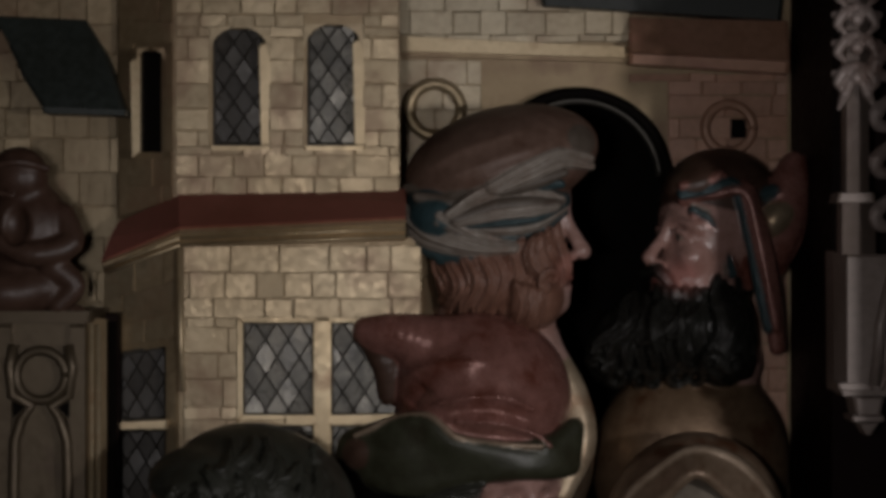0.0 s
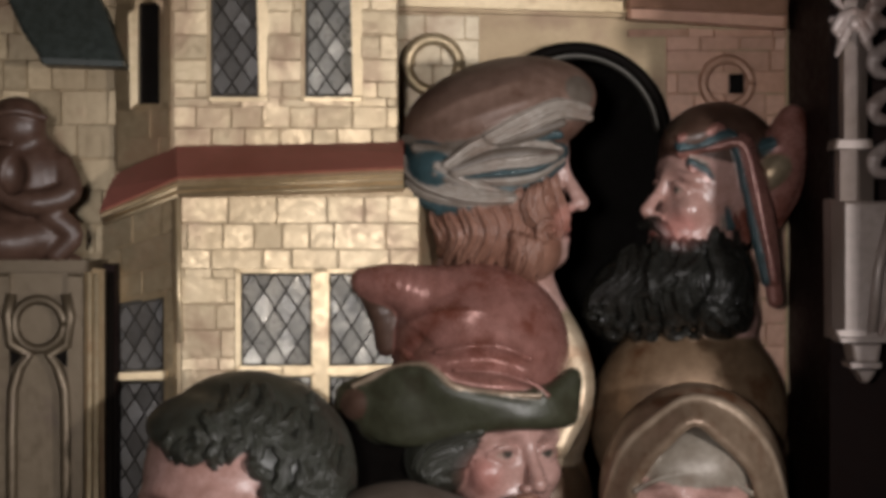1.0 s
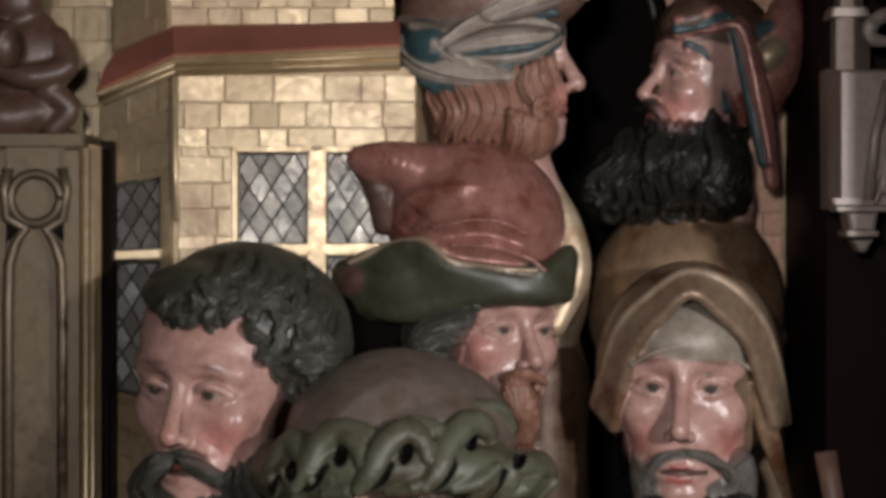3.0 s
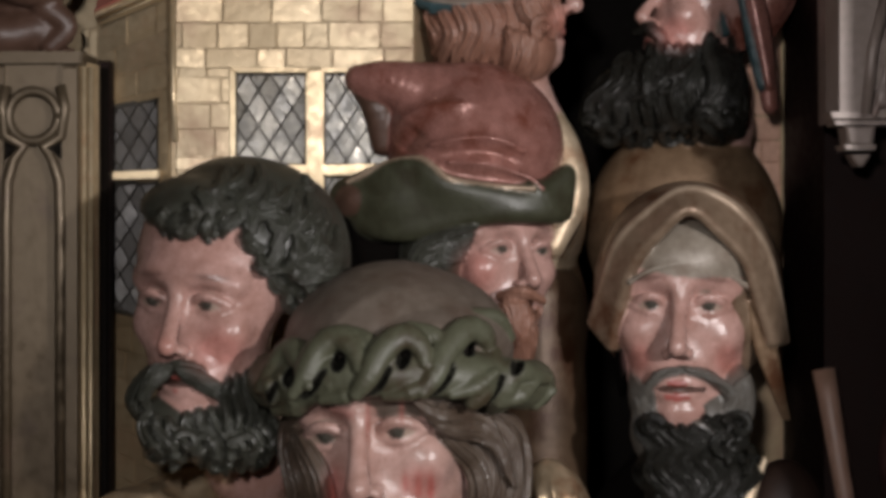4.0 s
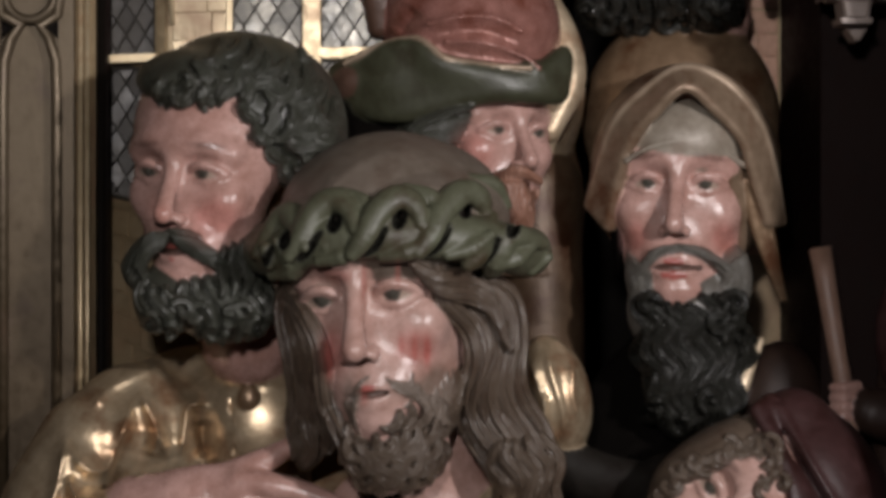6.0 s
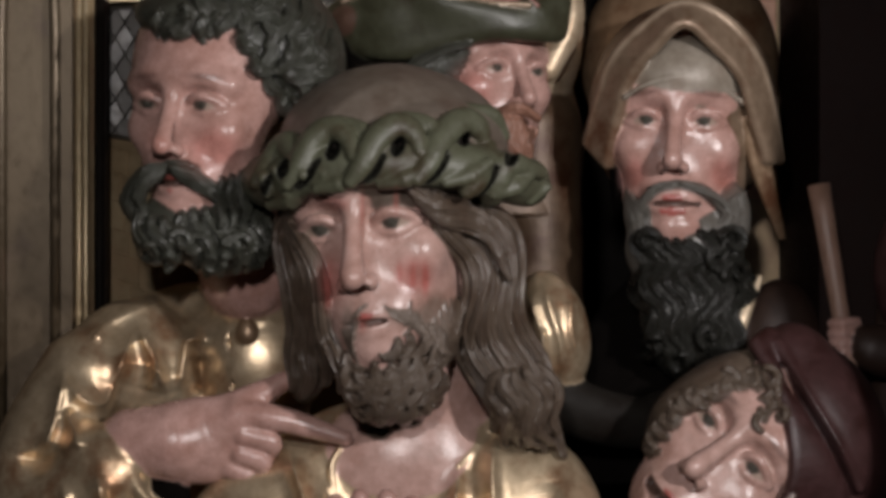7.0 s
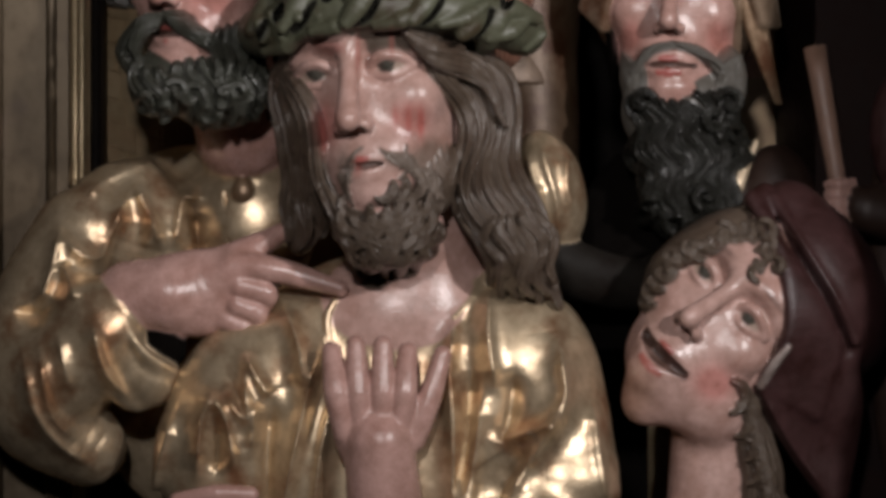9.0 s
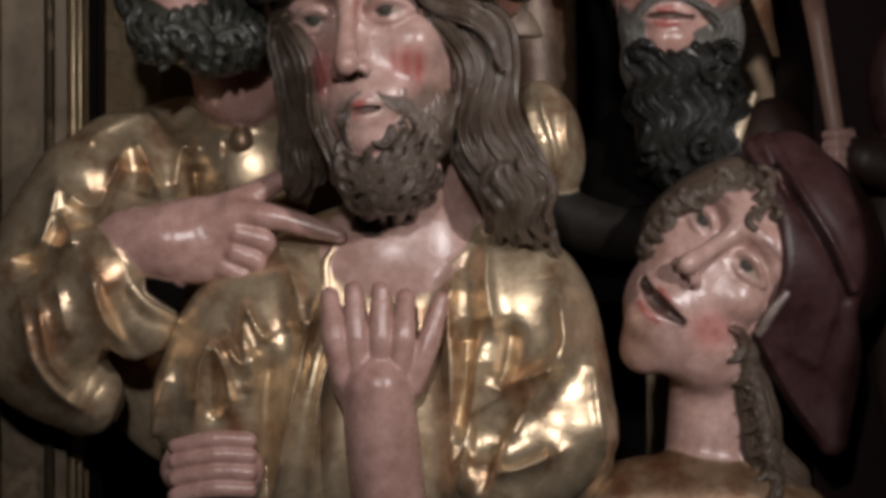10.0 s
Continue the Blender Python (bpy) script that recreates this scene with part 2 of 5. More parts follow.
# ---- carving: forms joined softly in a block of wood, then skinned ----
class Carving:
    def __init__(self, sheet, d, lo, hi, step=3.0):
        self.sheet, self.d, self.lo, self.step = sheet, d, np.array(lo, float), step
        self.n = np.ceil((np.array(hi, float) - self.lo) / step).astype(int) + 1
        self.D = np.full(self.n, 60.0, np.float32)
        self.I = np.zeros(self.n, np.uint8)
        self.ax = [(self.lo[i] + step * np.arange(self.n[i])).astype(np.float32) for i in range(3)]
        self.P = np.zeros(self.n, np.float32)
        self.coats, self.off, self.dabs, self.hmap = [], np.zeros(3), [], None

    def base(self, sheet, near=0.0, front=0.0):
        """Read what follows off another sheet, brought forward by near; front: how far the forms stand out."""
        d = self.d * (1 - (near + front) * UNIT)
        self.off = np.array([(sheet[1] - self.sheet[1]) / (UNIT * d), (self.sheet[0] - sheet[0]) / (UNIT * d), near])
        return self

    def coat(self, c):
        if c not in self.coats:
            self.coats.append(c)
        return self.coats.index(c)

    def window(self, lo, hi):
        a = np.clip(np.floor((np.asarray(lo) - self.lo) / self.step).astype(int), 0, self.n)
        b = np.clip(np.ceil((np.asarray(hi) - self.lo) / self.step).astype(int) + 1, 0, self.n)
        if (b <= a).any():
            return None, None
        s = tuple(slice(a[i], b[i]) for i in range(3))
        return s, [self.ax[0][s[0]][:, None, None], self.ax[1][s[1]][None, :, None], self.ax[2][s[2]][None, None, :]]

    def join(self, s, d, paint, k, cut, strand=None):
        old = self.D[s]
        if cut:
            h = np.maximum(k - np.abs(old + d), 0) / k
            self.D[s] = np.maximum(old, -d) + h * h * k * 0.25
            if paint:
                self.I[s][d < self.step] = self.coat(paint)
            return
        h = np.maximum(k - np.abs(old - d), 0) / k
        if paint:
            self.I[s][d < old] = self.coat(paint)
            self.P[s] = np.where(d < old, 0 if strand is None or paint not in STRANDED else strand, self.P[s])
        self.D[s] = np.minimum(old, d) - h * h * k * 0.25

    def ball(self, c, r, paint, k=6.0, rot=None, cut=False):
        """An ellipsoid; rot: 3x3, or degrees in the plane of the sheet."""
        c, r = np.asarray(c, float) + self.off, np.asarray(r, float) * np.ones(3)
        if rot is None:
            m = np.eye(3)
        elif np.ndim(rot) == 0:
            a = radians(rot)
            m = np.array([[math.cos(a), -math.sin(a), 0], [math.sin(a), math.cos(a), 0], [0, 0, 1]])
        else:
            m = np.asarray(rot)
        ext = np.sqrt((m ** 2) @ (r ** 2)) + k + 3 * self.step
        s, g = self.window(c - ext, c + ext)
        if s is None:
            return self
        x, y, z = g[0] - c[0], g[1] - c[1], g[2] - c[2]
        q = [(m[0, i] * x + m[1, i] * y + m[2, i] * z) for i in range(3)]
        k0 = np.sqrt(sum((q[i] / r[i]) ** 2 for i in range(3)))
        k1 = np.sqrt(sum((q[i] / r[i] ** 2) ** 2 for i in range(3))) + 1e-6
        self.join(s, (k0 * (k0 - 1) / k1).astype(np.float32), paint, k, cut)
        return self

    def tube(self, pts, r, paint, k=4.0, cut=False):
        """A round bar through points, of one radius or tapering evenly from r[0] to r[-1]."""
        pts = smooth_line([np.asarray(p, float) + self.off for p in pts])
        rs = np.interp(np.linspace(0, 1, len(pts)), np.linspace(0, 1, np.size(r)), np.atleast_1d(r))
        far = max(rs) + k + 2.5 * self.step
        whole, _ = self.window(np.min(pts, 0) - far, np.max(pts, 0) + far)
        if whole is None:
            return self
        near = np.full(self.D[whole].shape, 90.0, np.float32)
        strand = np.zeros_like(near)
        shift = (pts[0][0] * 3.7 + pts[0][1] * 1.3) % 9.0
        for a, b, ra, rb in zip(pts[:-1], pts[1:], rs[:-1], rs[1:]):
            m = max(ra, rb) + k + 2.5 * self.step
            s, g = self.window(np.minimum(a, b) - m, np.maximum(a, b) + m)
            if s is None:
                continue
            inner = tuple(slice(s[i].start - whole[i].start, s[i].stop - whole[i].start) for i in range(3))
            ab = b - a
            t = sum((g[i] - a[i]) * ab[i] for i in range(3)) / max(float(ab @ ab), 1e-6)
            t = np.clip(t, 0, 1)
            d = np.sqrt(sum((g[i] - a[i] - t * ab[i]) ** 2 for i in range(3))) - (ra + (rb - ra) * t)
            across = ((g[0] - a[0]) * ab[1] - (g[1] - a[1]) * ab[0]) / max(math.hypot(ab[0], ab[1]), 1e-3) + shift
            strand[inner] = np.where(d < near[inner], across, strand[inner])
            near[inner] = np.minimum(near[inner], d)
        self.join(whole, near, paint, k, cut, strand)
        return self

    def loft(self, a, b, n, r, paint, k=8.0):
        """A bent panel between two lines of as many points."""
        for t in np.linspace(0, 1, n):
            self.tube([np.array(p, float) * (1 - t) + np.array(q, float) * t for p, q in zip(a, b)], r, paint, k)
        return self

    def fold(self, pts, high, wide):
        """Press a fold with a sharp crest into the cloth along a line of the sheet (high < 0: a valley)."""
        pts = smooth_line([np.append(np.asarray(p, float), 0) + self.off for p in pts], 10.0)
        far = wide * 4.5
        s, g = self.window([*(np.min(pts, 0)[:2] - far), self.lo[2]], [*(np.max(pts, 0)[:2] + far), 1e4])
        if s is None:
            return self
        best = np.full((*self.D[s].shape[:2], 1), 1e3, np.float32)
        rise = np.zeros_like(best)
        for i, (a, b) in enumerate(zip(pts[:-1], pts[1:])):
            ab = b - a
            t = np.clip(((g[0] - a[0]) * ab[0] + (g[1] - a[1]) * ab[1]) / max(float(ab @ ab), 1e-6), 0, 1)
            d = np.sqrt((g[0] - a[0] - t * ab[0]) ** 2 + (g[1] - a[1] - t * ab[1]) ** 2)
            along = (i + t) / (len(pts) - 1)
            env = np.minimum(1.0, 4.5 * np.minimum(along, 1 - along) + 0.25)
            rise = np.where(d < best, env, rise)
            best = np.minimum(best, d)
        self.D[s] -= (1.65 * high * rise * np.exp(-(np.sqrt(best ** 2 + 9) - 3) / wide)).astype(np.float32)
        return self

    def settle(self):
        """Note the front surface, for lay()."""
        ins = self.D[:, :, ::-1] < 0
        first = ins.argmax(2)
        self.hmap = np.where(ins.any(2), self.ax[2][::-1][first], np.nan)
        return self

    def front(self, u, v):
        i = int(np.clip(round((u + self.off[0] - self.lo[0]) / self.step), 0, self.n[0] - 1))
        j = int(np.clip(round((v + self.off[1] - self.lo[1]) / self.step), 0, self.n[1] - 1))
        return self.hmap[i, j] - self.off[2]

    def lay(self, pts, r, paint, k=4.0, lift=0.0, cut=False):
        """A bar laid on the front surface along a line of the sheet."""
        run = []
        for u, v in pts:
            w = self.front(u, v)
            if not np.isnan(w):
                run.append((u, v, w + lift))
        if len(run) > 1:
            ws = np.array([p[2] for p in run])
            ws = np.convolve(np.pad(ws, 1, "edge"), [0.25, 0.5, 0.25], "valid")
            self.tube([(p[0], p[1], w) for p, w in zip(run, ws)], r, paint, k, cut)
        return self

    def dab(self, u, v, ru, rv, colour, strength, turn=0.0):
        """A soft touch of paint on the front."""
        self.dabs.append((u + self.off[0], v + self.off[1], ru, rv, colour, strength, radians(turn)))
        return self

    def finish(self, name, label, category, grain=0.0):
        D = self.D
        for ax in range(3):
            for end in (0, -1):
                sl = [slice(None)] * 3
                sl[ax] = end
                D[tuple(sl)] = np.maximum(D[tuple(sl)], 0.5)
        ins = D < 0
        n = self.n
        core = tuple(slice(0, m - 1) for m in n)
        shift = [(a, b, c) for a in (0, 1) for b in (0, 1) for c in (0, 1)]
        cnt = np.zeros(n - 1, np.uint8)
        for a, b, c in shift:
            cnt += ins[a:n[0] - 1 + a, b:n[1] - 1 + b, c:n[2] - 1 + c]
        cells = np.argwhere((cnt > 0) & (cnt < 8))
        index = np.full(n - 1, -1, np.int32)
        index[tuple(cells.T)] = np.arange(len(cells))
        val = {sft: D[cells[:, 0] + sft[0], cells[:, 1] + sft[1], cells[:, 2] + sft[2]] for sft in shift}
        acc, num = np.zeros((len(cells), 3)), np.zeros(len(cells))
        for p in shift:
            for ax in range(3):
                if p[ax] == 0:
                    q = tuple(1 if i == ax else p[i] for i in range(3))
                    va, vb = val[p], val[q]
                    cross = (va < 0) != (vb < 0)
                    t = np.where(cross, va / np.where(cross, va - vb, 1), 0)
                    pt = np.tile(np.array(p, float), (len(cells), 1))
                    pt[:, ax] = t
                    acc += pt * cross[:, None]
                    num += cross
        local = self.lo + (cells + acc / num[:, None]) * self.step
        quads = []
        for ax in range(3):
            o1, o2 = [i for i in range(3) if i != ax]
            lo_s, hi_s = [slice(1, -1)] * 3, [slice(1, -1)] * 3
            lo_s[ax], hi_s[ax] = slice(0, -1), slice(1, None)
            a, b = ins[tuple(lo_s)], ins[tuple(hi_s)]
            e = np.argwhere(a != b)
            base = e + 1
            base[:, ax] -= 1
            flip = a[tuple(e.T)]
            c = []
            for d1, d2 in ((1, 1), (0, 1), (0, 0), (1, 0)):
                cc = base.copy()
                cc[:, o1] -= d1
                cc[:, o2] -= d2
                c.append(index[tuple(cc.T)])
            c = np.stack(c, 1)
            if ax == 1:
                flip = ~flip
            c[flip] = c[flip][:, ::-1]
            quads.append(c)
        quads = np.concatenate(quads)
        table = np.array([list(c) for c in self.coats])
        col = np.zeros((len(cells), 6))
        for a, b, c in shift:
            near = self.I[cells[:, 0] + a, cells[:, 1] + b, cells[:, 2] + c]
            col += table[np.minimum(near, len(table) - 1)] / 8
        for u, v, ru, rv, colour, strength, turn in self.dabs:
            x, y = local[:, 0] - u, local[:, 1] - v
            x, y = x * math.cos(turn) + y * math.sin(turn), y * math.cos(turn) - x * math.sin(turn)
            f = strength * np.exp(-np.maximum((x / ru) ** 2 + (y / rv) ** 2 - 0.3, 0) * 1.6)
            near = f > 0.02
            col[near, :3] += (np.array(colour) - col[near, :3]) * f[near, None]
        s = UNIT * self.d
        dd = self.d - local[:, 2] * s
        verts = np.stack([self.sheet[1] + (local[:, 0] - 784) * UNIT * dd, dd, self.sheet[0] - (local[:, 1] - 441) * UNIT * dd], 1)
        me = bpy.data.meshes.new(name)
        me.vertices.add(len(verts))
        me.vertices.foreach_set("co", verts.astype(np.float32).ravel())
        me.loops.add(quads.size)
        me.loops.foreach_set("vertex_index", quads.astype(np.int32).ravel())
        me.polygons.add(len(quads))
        me.polygons.foreach_set("loop_start", np.arange(0, quads.size, 4, dtype=np.int32))
        me.update(calc_edges=True)
        me.polygons.foreach_set("use_smooth", np.ones(len(quads), bool))
        for key, part_of in (("coat", col[:, :3]), ("finish", col[:, 3:])):
            layer = me.attributes.new(key, "FLOAT_COLOR", "POINT")
            layer.data.foreach_set("color", np.concatenate([np.clip(part_of, 0, 1), np.ones((len(col), 1))], 1).astype(np.float32).ravel())
        strand = me.attributes.new("strand", "FLOAT", "POINT")
        strand.data.foreach_set("value", self.P[tuple(cells.T)])
        me.materials.append(POLY)
        ob = new(name, me)
        self.D = self.I = self.P = None
        return tagged(ob, label, category)


def turned(yaw=0.0, pitch=0.0, roll=0.0):
    """Head axes: yaw to the viewer's right, pitch chin up, roll clockwise on the sheet."""
    y, p, r = radians(yaw), radians(pitch), radians(roll)
    ry = np.array([[math.cos(y), 0, math.sin(y)], [0, 1, 0], [-math.sin(y), 0, math.cos(y)]])
    rx = np.array([[1, 0, 0], [0, math.cos(p), -math.sin(p)], [0, math.sin(p), math.cos(p)]])
    rz = np.array([[math.cos(r), -math.sin(r), 0], [math.sin(r), math.cos(r), 0], [0, 0, 1]])
    return rz @ ry @ rx


# coats: colour, metal, roughness, wear
FLESH = (0.47, 0.288, 0.25, 0.0, 0.20, 0.3)
PALE = (0.48, 0.312, 0.272, 0.0, 0.21, 0.4)
LIP = (0.36, 0.10, 0.085, 0.0, 0.30, 0.2)
EYEWHITE = (0.36, 0.27, 0.22, 0.0, 0.2, 0.0)
IRIS = (0.060, 0.056, 0.046, 0.0, 0.2, 0.0)
BROW = (0.075, 0.04, 0.03, 0.0, 0.4, 0.0)
DARKHAIR = (0.044, 0.046, 0.036, 0.0, 0.27, 0.3)
BLACKHAIR = (0.017, 0.017, 0.0145, 0.0, 0.18, 0.3)
BROWNHAIR = (0.094, 0.070, 0.052, 0.0, 0.25, 0.4)
REDHAIR = (0.29, 0.15, 0.105, 0.0, 0.36, 0.4)
STUBBLE = (0.16, 0.125, 0.10, 0.0, 0.34, 0.3)
GREYHAIR = (0.115, 0.109, 0.096, 0.0, 0.32, 0.3)
LEAF = (0.62, 0.49, 0.33, 0.68, 0.25, 0.85)
DULL = (0.62, 0.50, 0.35, 0.5, 0.34, 0.9)
BRONZE = (0.25, 0.165, 0.10, 0.45, 0.30, 1.0)
# pale rim coat, with the hood edge's highlight put into the colour
HOODEDGE = (0.44, 0.34, 0.25, 0.4, 0.26, 0.8)
REDCLOTH = (0.31, 0.145, 0.12, 0.2, 0.20, 0.9)
WINE = (0.044, 0.018, 0.0175, 0.0, 0.40, 1.0)
GREENBRIM = (0.048, 0.050, 0.030, 0.05, 0.32, 0.6)
WREATH = (0.086, 0.090, 0.058, 0.0, 0.40, 0.9)
FELT = (0.135, 0.11, 0.088, 0.0, 0.45, 0.4)
TURBANTOP = (0.20, 0.125, 0.095, 0.05, 0.42, 0.5)
LINEN = (0.36, 0.315, 0.27, 0.1, 0.32, 0.6)
TEAL = (0.045, 0.085, 0.095, 0.1, 0.28, 0.4)
CAPCLOTH = (0.27, 0.235, 0.19, 0.1, 0.36, 0.5)
DARKROBE = (0.026, 0.014, 0.010, 0.05, 0.45, 0.5)
# near-black: the dark robe, and shade painted into gaps and hollows
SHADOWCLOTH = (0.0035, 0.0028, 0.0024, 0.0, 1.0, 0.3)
GREYCOAT = (0.28, 0.23, 0.21, 0.1, 0.36, 0.6)
BROWNWOOD = (0.085, 0.048, 0.034, 0.0, 0.34, 0.5)
HOODCLOTH = (0.27, 0.195, 0.135, 0.35, 0.28, 1.0)
UMBER = (0.11, 0.07, 0.042, 0.3, 0.36, 1.0)
SLEEVEGREY = (0.012, 0.010, 0.008, 0.0, 0.6, 0.8)
STRANDED = (DARKHAIR, BLACKHAIR, BROWNHAIR, REDHAIR, STUBBLE, GREYHAIR, LINEN, TEAL)  # coats gouged along their length


def head(cv, o, size, m, skin=FLESH, mouth_open=0.0, lids=1.0, neck=True, crown=1.0, long=1.0):
    """A carved head. o: between the eyes' level and the skull's axis; size: eyes to chin."""
    o = np.asarray(o, float)

    def at(x, y, z):
        return o + m @ (np.array([x, y * (long if y > 0.15 else 1.0), z]) * size)

    def lump(c, r, paint, k=0.12, cut=False):
        cv.ball(at(*c), np.array(r) * size, paint, k * size, m, cut)

    def bar(pts, r, paint, k=0.06, cut=False):
        cv.tube([at(*p) for p in pts], np.array(r) * size, paint, k * size, cut)

    lump((0, -0.30, -0.28), (0.68, 0.72 * crown, 0.84 * crown), skin)
    lump((0, 0.12, 0.02), (0.55, 0.86, 0.50), skin, 0.2)
    lump((0, 0.62, 0.14), (0.40, 0.36, 0.38), skin, 0.2)
    lump((0, 0.86, 0.40), (0.17, 0.14, 0.14), skin, 0.15)
    for s in (-1, 1):
        lump((s * 0.36, 0.24, 0.30), (0.17, 0.17, 0.16), skin, 0.14)
    bar([(-0.44, -0.14, 0.34), (-0.25, -0.22, 0.46), (0, -0.18, 0.50), (0.25, -0.22, 0.46), (0.44, -0.14, 0.34)], 0.07, skin, 0.12)
    for s in (-1, 1):
        lump((s * 0.255, -0.01, 0.60), (0.18, 0.115, 0.18), None, 0.10, True)
        lump((s * 0.26, 0.01, 0.375), (0.135, 0.105, 0.13), EYEWHITE, 0.02)
        lump((s * 0.255, 0.0, 0.475), (0.066, 0.066, 0.045), IRIS, 0.01)
        bar([(s * 0.12, 0.03, 0.46), (s * 0.19, -0.040 * lids, 0.512), (s * 0.27, -0.055 * lids, 0.518), (s * 0.35, -0.032 * lids, 0.478), (s * 0.42, 0.03, 0.39)], 0.034, skin, 0.03)
        bar([(s * 0.13, 0.04, 0.45), (s * 0.20, 0.085, 0.475), (s * 0.28, 0.095, 0.475), (s * 0.36, 0.07, 0.44), (s * 0.41, 0.035, 0.40)], 0.022, skin, 0.04)
    for s in (-1, 1):
        p, q = at(s * 0.16, -0.23, 0.5), at(s * 0.42, -0.20, 0.42)
        run = q - p
        cv.dab(*((p + q) / 2)[:2], max(abs(run[0]), abs(run[1]), 8) * 0.62, 0.032 * size, BROW[:3], 0.55, math.degrees(math.atan2(run[1], run[0])))
    bar([(0, -0.18, 0.50), (0, 0.08, 0.59), (0, 0.32, 0.71)], [0.060, 0.062, 0.080], skin, 0.08)
    lump((0, 0.36, 0.715), (0.078, 0.074, 0.085), skin, 0.05)
    for s in (-1, 1):
        lump((s * 0.092, 0.395, 0.605), (0.055, 0.058, 0.08), skin, 0.04)
        lump((s * 0.055, 0.45, 0.66), (0.035, 0.03, 0.05), BROW, 0.03, True)
    lump((0, 0.62, 0.40), (0.24, 0.17, 0.15), skin, 0.12)
    g = mouth_open
    bar([(-0.21, 0.665, 0.42), (-0.09, 0.625, 0.52), (0, 0.635, 0.54), (0.09, 0.625, 0.52), (0.21, 0.665, 0.42)], [0.03, 0.046, 0.03], LIP, 0.04)
    bar([(-0.19, 0.69, 0.42), (-0.08, 0.725 + g, 0.50), (0.08, 0.725 + g, 0.50), (0.19, 0.69, 0.42)], [0.03, 0.058, 0.03], LIP, 0.04)
    bar([(-0.22, 0.668, 0.46), (0, 0.675 + g / 2, 0.575), (0.22, 0.668, 0.46)], 0.018 + g * 0.3, BROW, 0.03, True)
    if g:
        lump((0, 0.67 + g / 2, 0.56), (0.13, 0.02 + g * 0.4, 0.10), BROW, 0.04, True)
    if neck:
        bar([(0, 0.55, -0.25), (0, 1.45, -0.70)], [0.38, 0.40], skin, 0.15)
    return at


def lock(pts, amp, waves, phase=0.0, n=26):
    """A line through points on the sheet with waves across it."""
    line = smooth_line([np.array(p, float) for p in pts], 8.0)
    line = [line[int(i)] for i in np.linspace(0, len(line) - 1, min(n, len(line)))]
    out = []
    for i, p in enumerate(line):
        along = line[min(i + 1, len(line) - 1)] - line[max(i - 1, 0)]
        side = np.array([-along[1], along[0]]) / (np.hypot(*along) + 1e-6)
        out.append(tuple(p + side * amp * math.sin(2 * math.pi * waves * i / (len(line) - 1) + phase)))
    return out


def beside(pts, off):
    """The line that runs beside another, closing on it at the ends."""
    out = []
    for i, p in enumerate(pts):
        a, b = np.array(pts[max(i - 1, 0)]), np.array(pts[min(i + 1, len(pts) - 1)])
        along = b - a
        side = np.array([-along[1], along[0]]) / (np.hypot(*along) + 1e-6)
        out.append(tuple(np.array(p) + side * off * math.sin(math.pi * (0.12 + 0.8 * i / (len(pts) - 1)))))
    return out


def tresses(cv, paths, r, paint, lift=6.0):
    """Locks side by side, each parted into three strands."""
    r = np.array(r, float)
    for p in paths:
        cv.lay(p, r * 0.9, paint, 1.5, lift)
    cv.settle()
    for p in paths:
        for off in (-0.68, 0.0, 0.68):
            cv.lay(beside(p, off * r.max()), np.maximum(r * 0.34, 2.6), paint, 1.0, 1.5)
    cv.settle()


def tuft(u, v, length, heading, turn, n=9):
    """A comma of hair that bends by turn degrees along its length."""
    out = [(u, v)]
    for i in range(1, n):
        a = radians(heading + turn * i / (n - 1))
        out.append((out[-1][0] + length / (n - 1) * math.cos(a), out[-1][1] + length / (n - 1) * math.sin(a)))
    return out


def wavy(a, b, amp, waves, phase=0.0, n=10, bend=0.0):
    """A waving line from a to b on the sheet; bend: how far its middle swings out."""
    a, b = np.array(a, float), np.array(b, float)
    along = b - a
    side = np.array([-along[1], along[0]]) / (np.hypot(*along) + 1e-6)
    return [tuple(a + along * t + side * (amp * math.sin(2 * math.pi * waves * t + phase) + bend * 4 * t * (1 - t))) for t in np.linspace(0, 1, n)]


def curl(c, r, turns, start, way=1, n=11):
    """A snail of hair."""
    return [(c[0] + r * (1 - 0.8 * t) * math.cos(radians(start) + way * 2 * math.pi * turns * t),
             c[1] + r * (1 - 0.8 * t) * math.sin(radians(start) + way * 2 * math.pi * turns * t)) for t in np.linspace(0, 1, n)]

# ---- the shrine's architecture ----
rng = random.Random(4)


def thing(name, label, category, kind="", group=""):
    return tagged(new(name), label, category, group, kind)


def spans(u0, u1, v0, v1, holes):
    """The stretches of a course of bricks that the openings leave."""
    out = [(u0, u1)]
    for a, b, c, d in holes:
        if v1 > c + 4 and v0 < d - 4:
            nxt = []
            for s, e in out:
                if b <= s or a >= e:
                    nxt.append((s, e))
                else:
                    nxt += [(s, a)] * (a - s > 6) + [(b, e)] * (e - b > 6)
            out = nxt
    return out


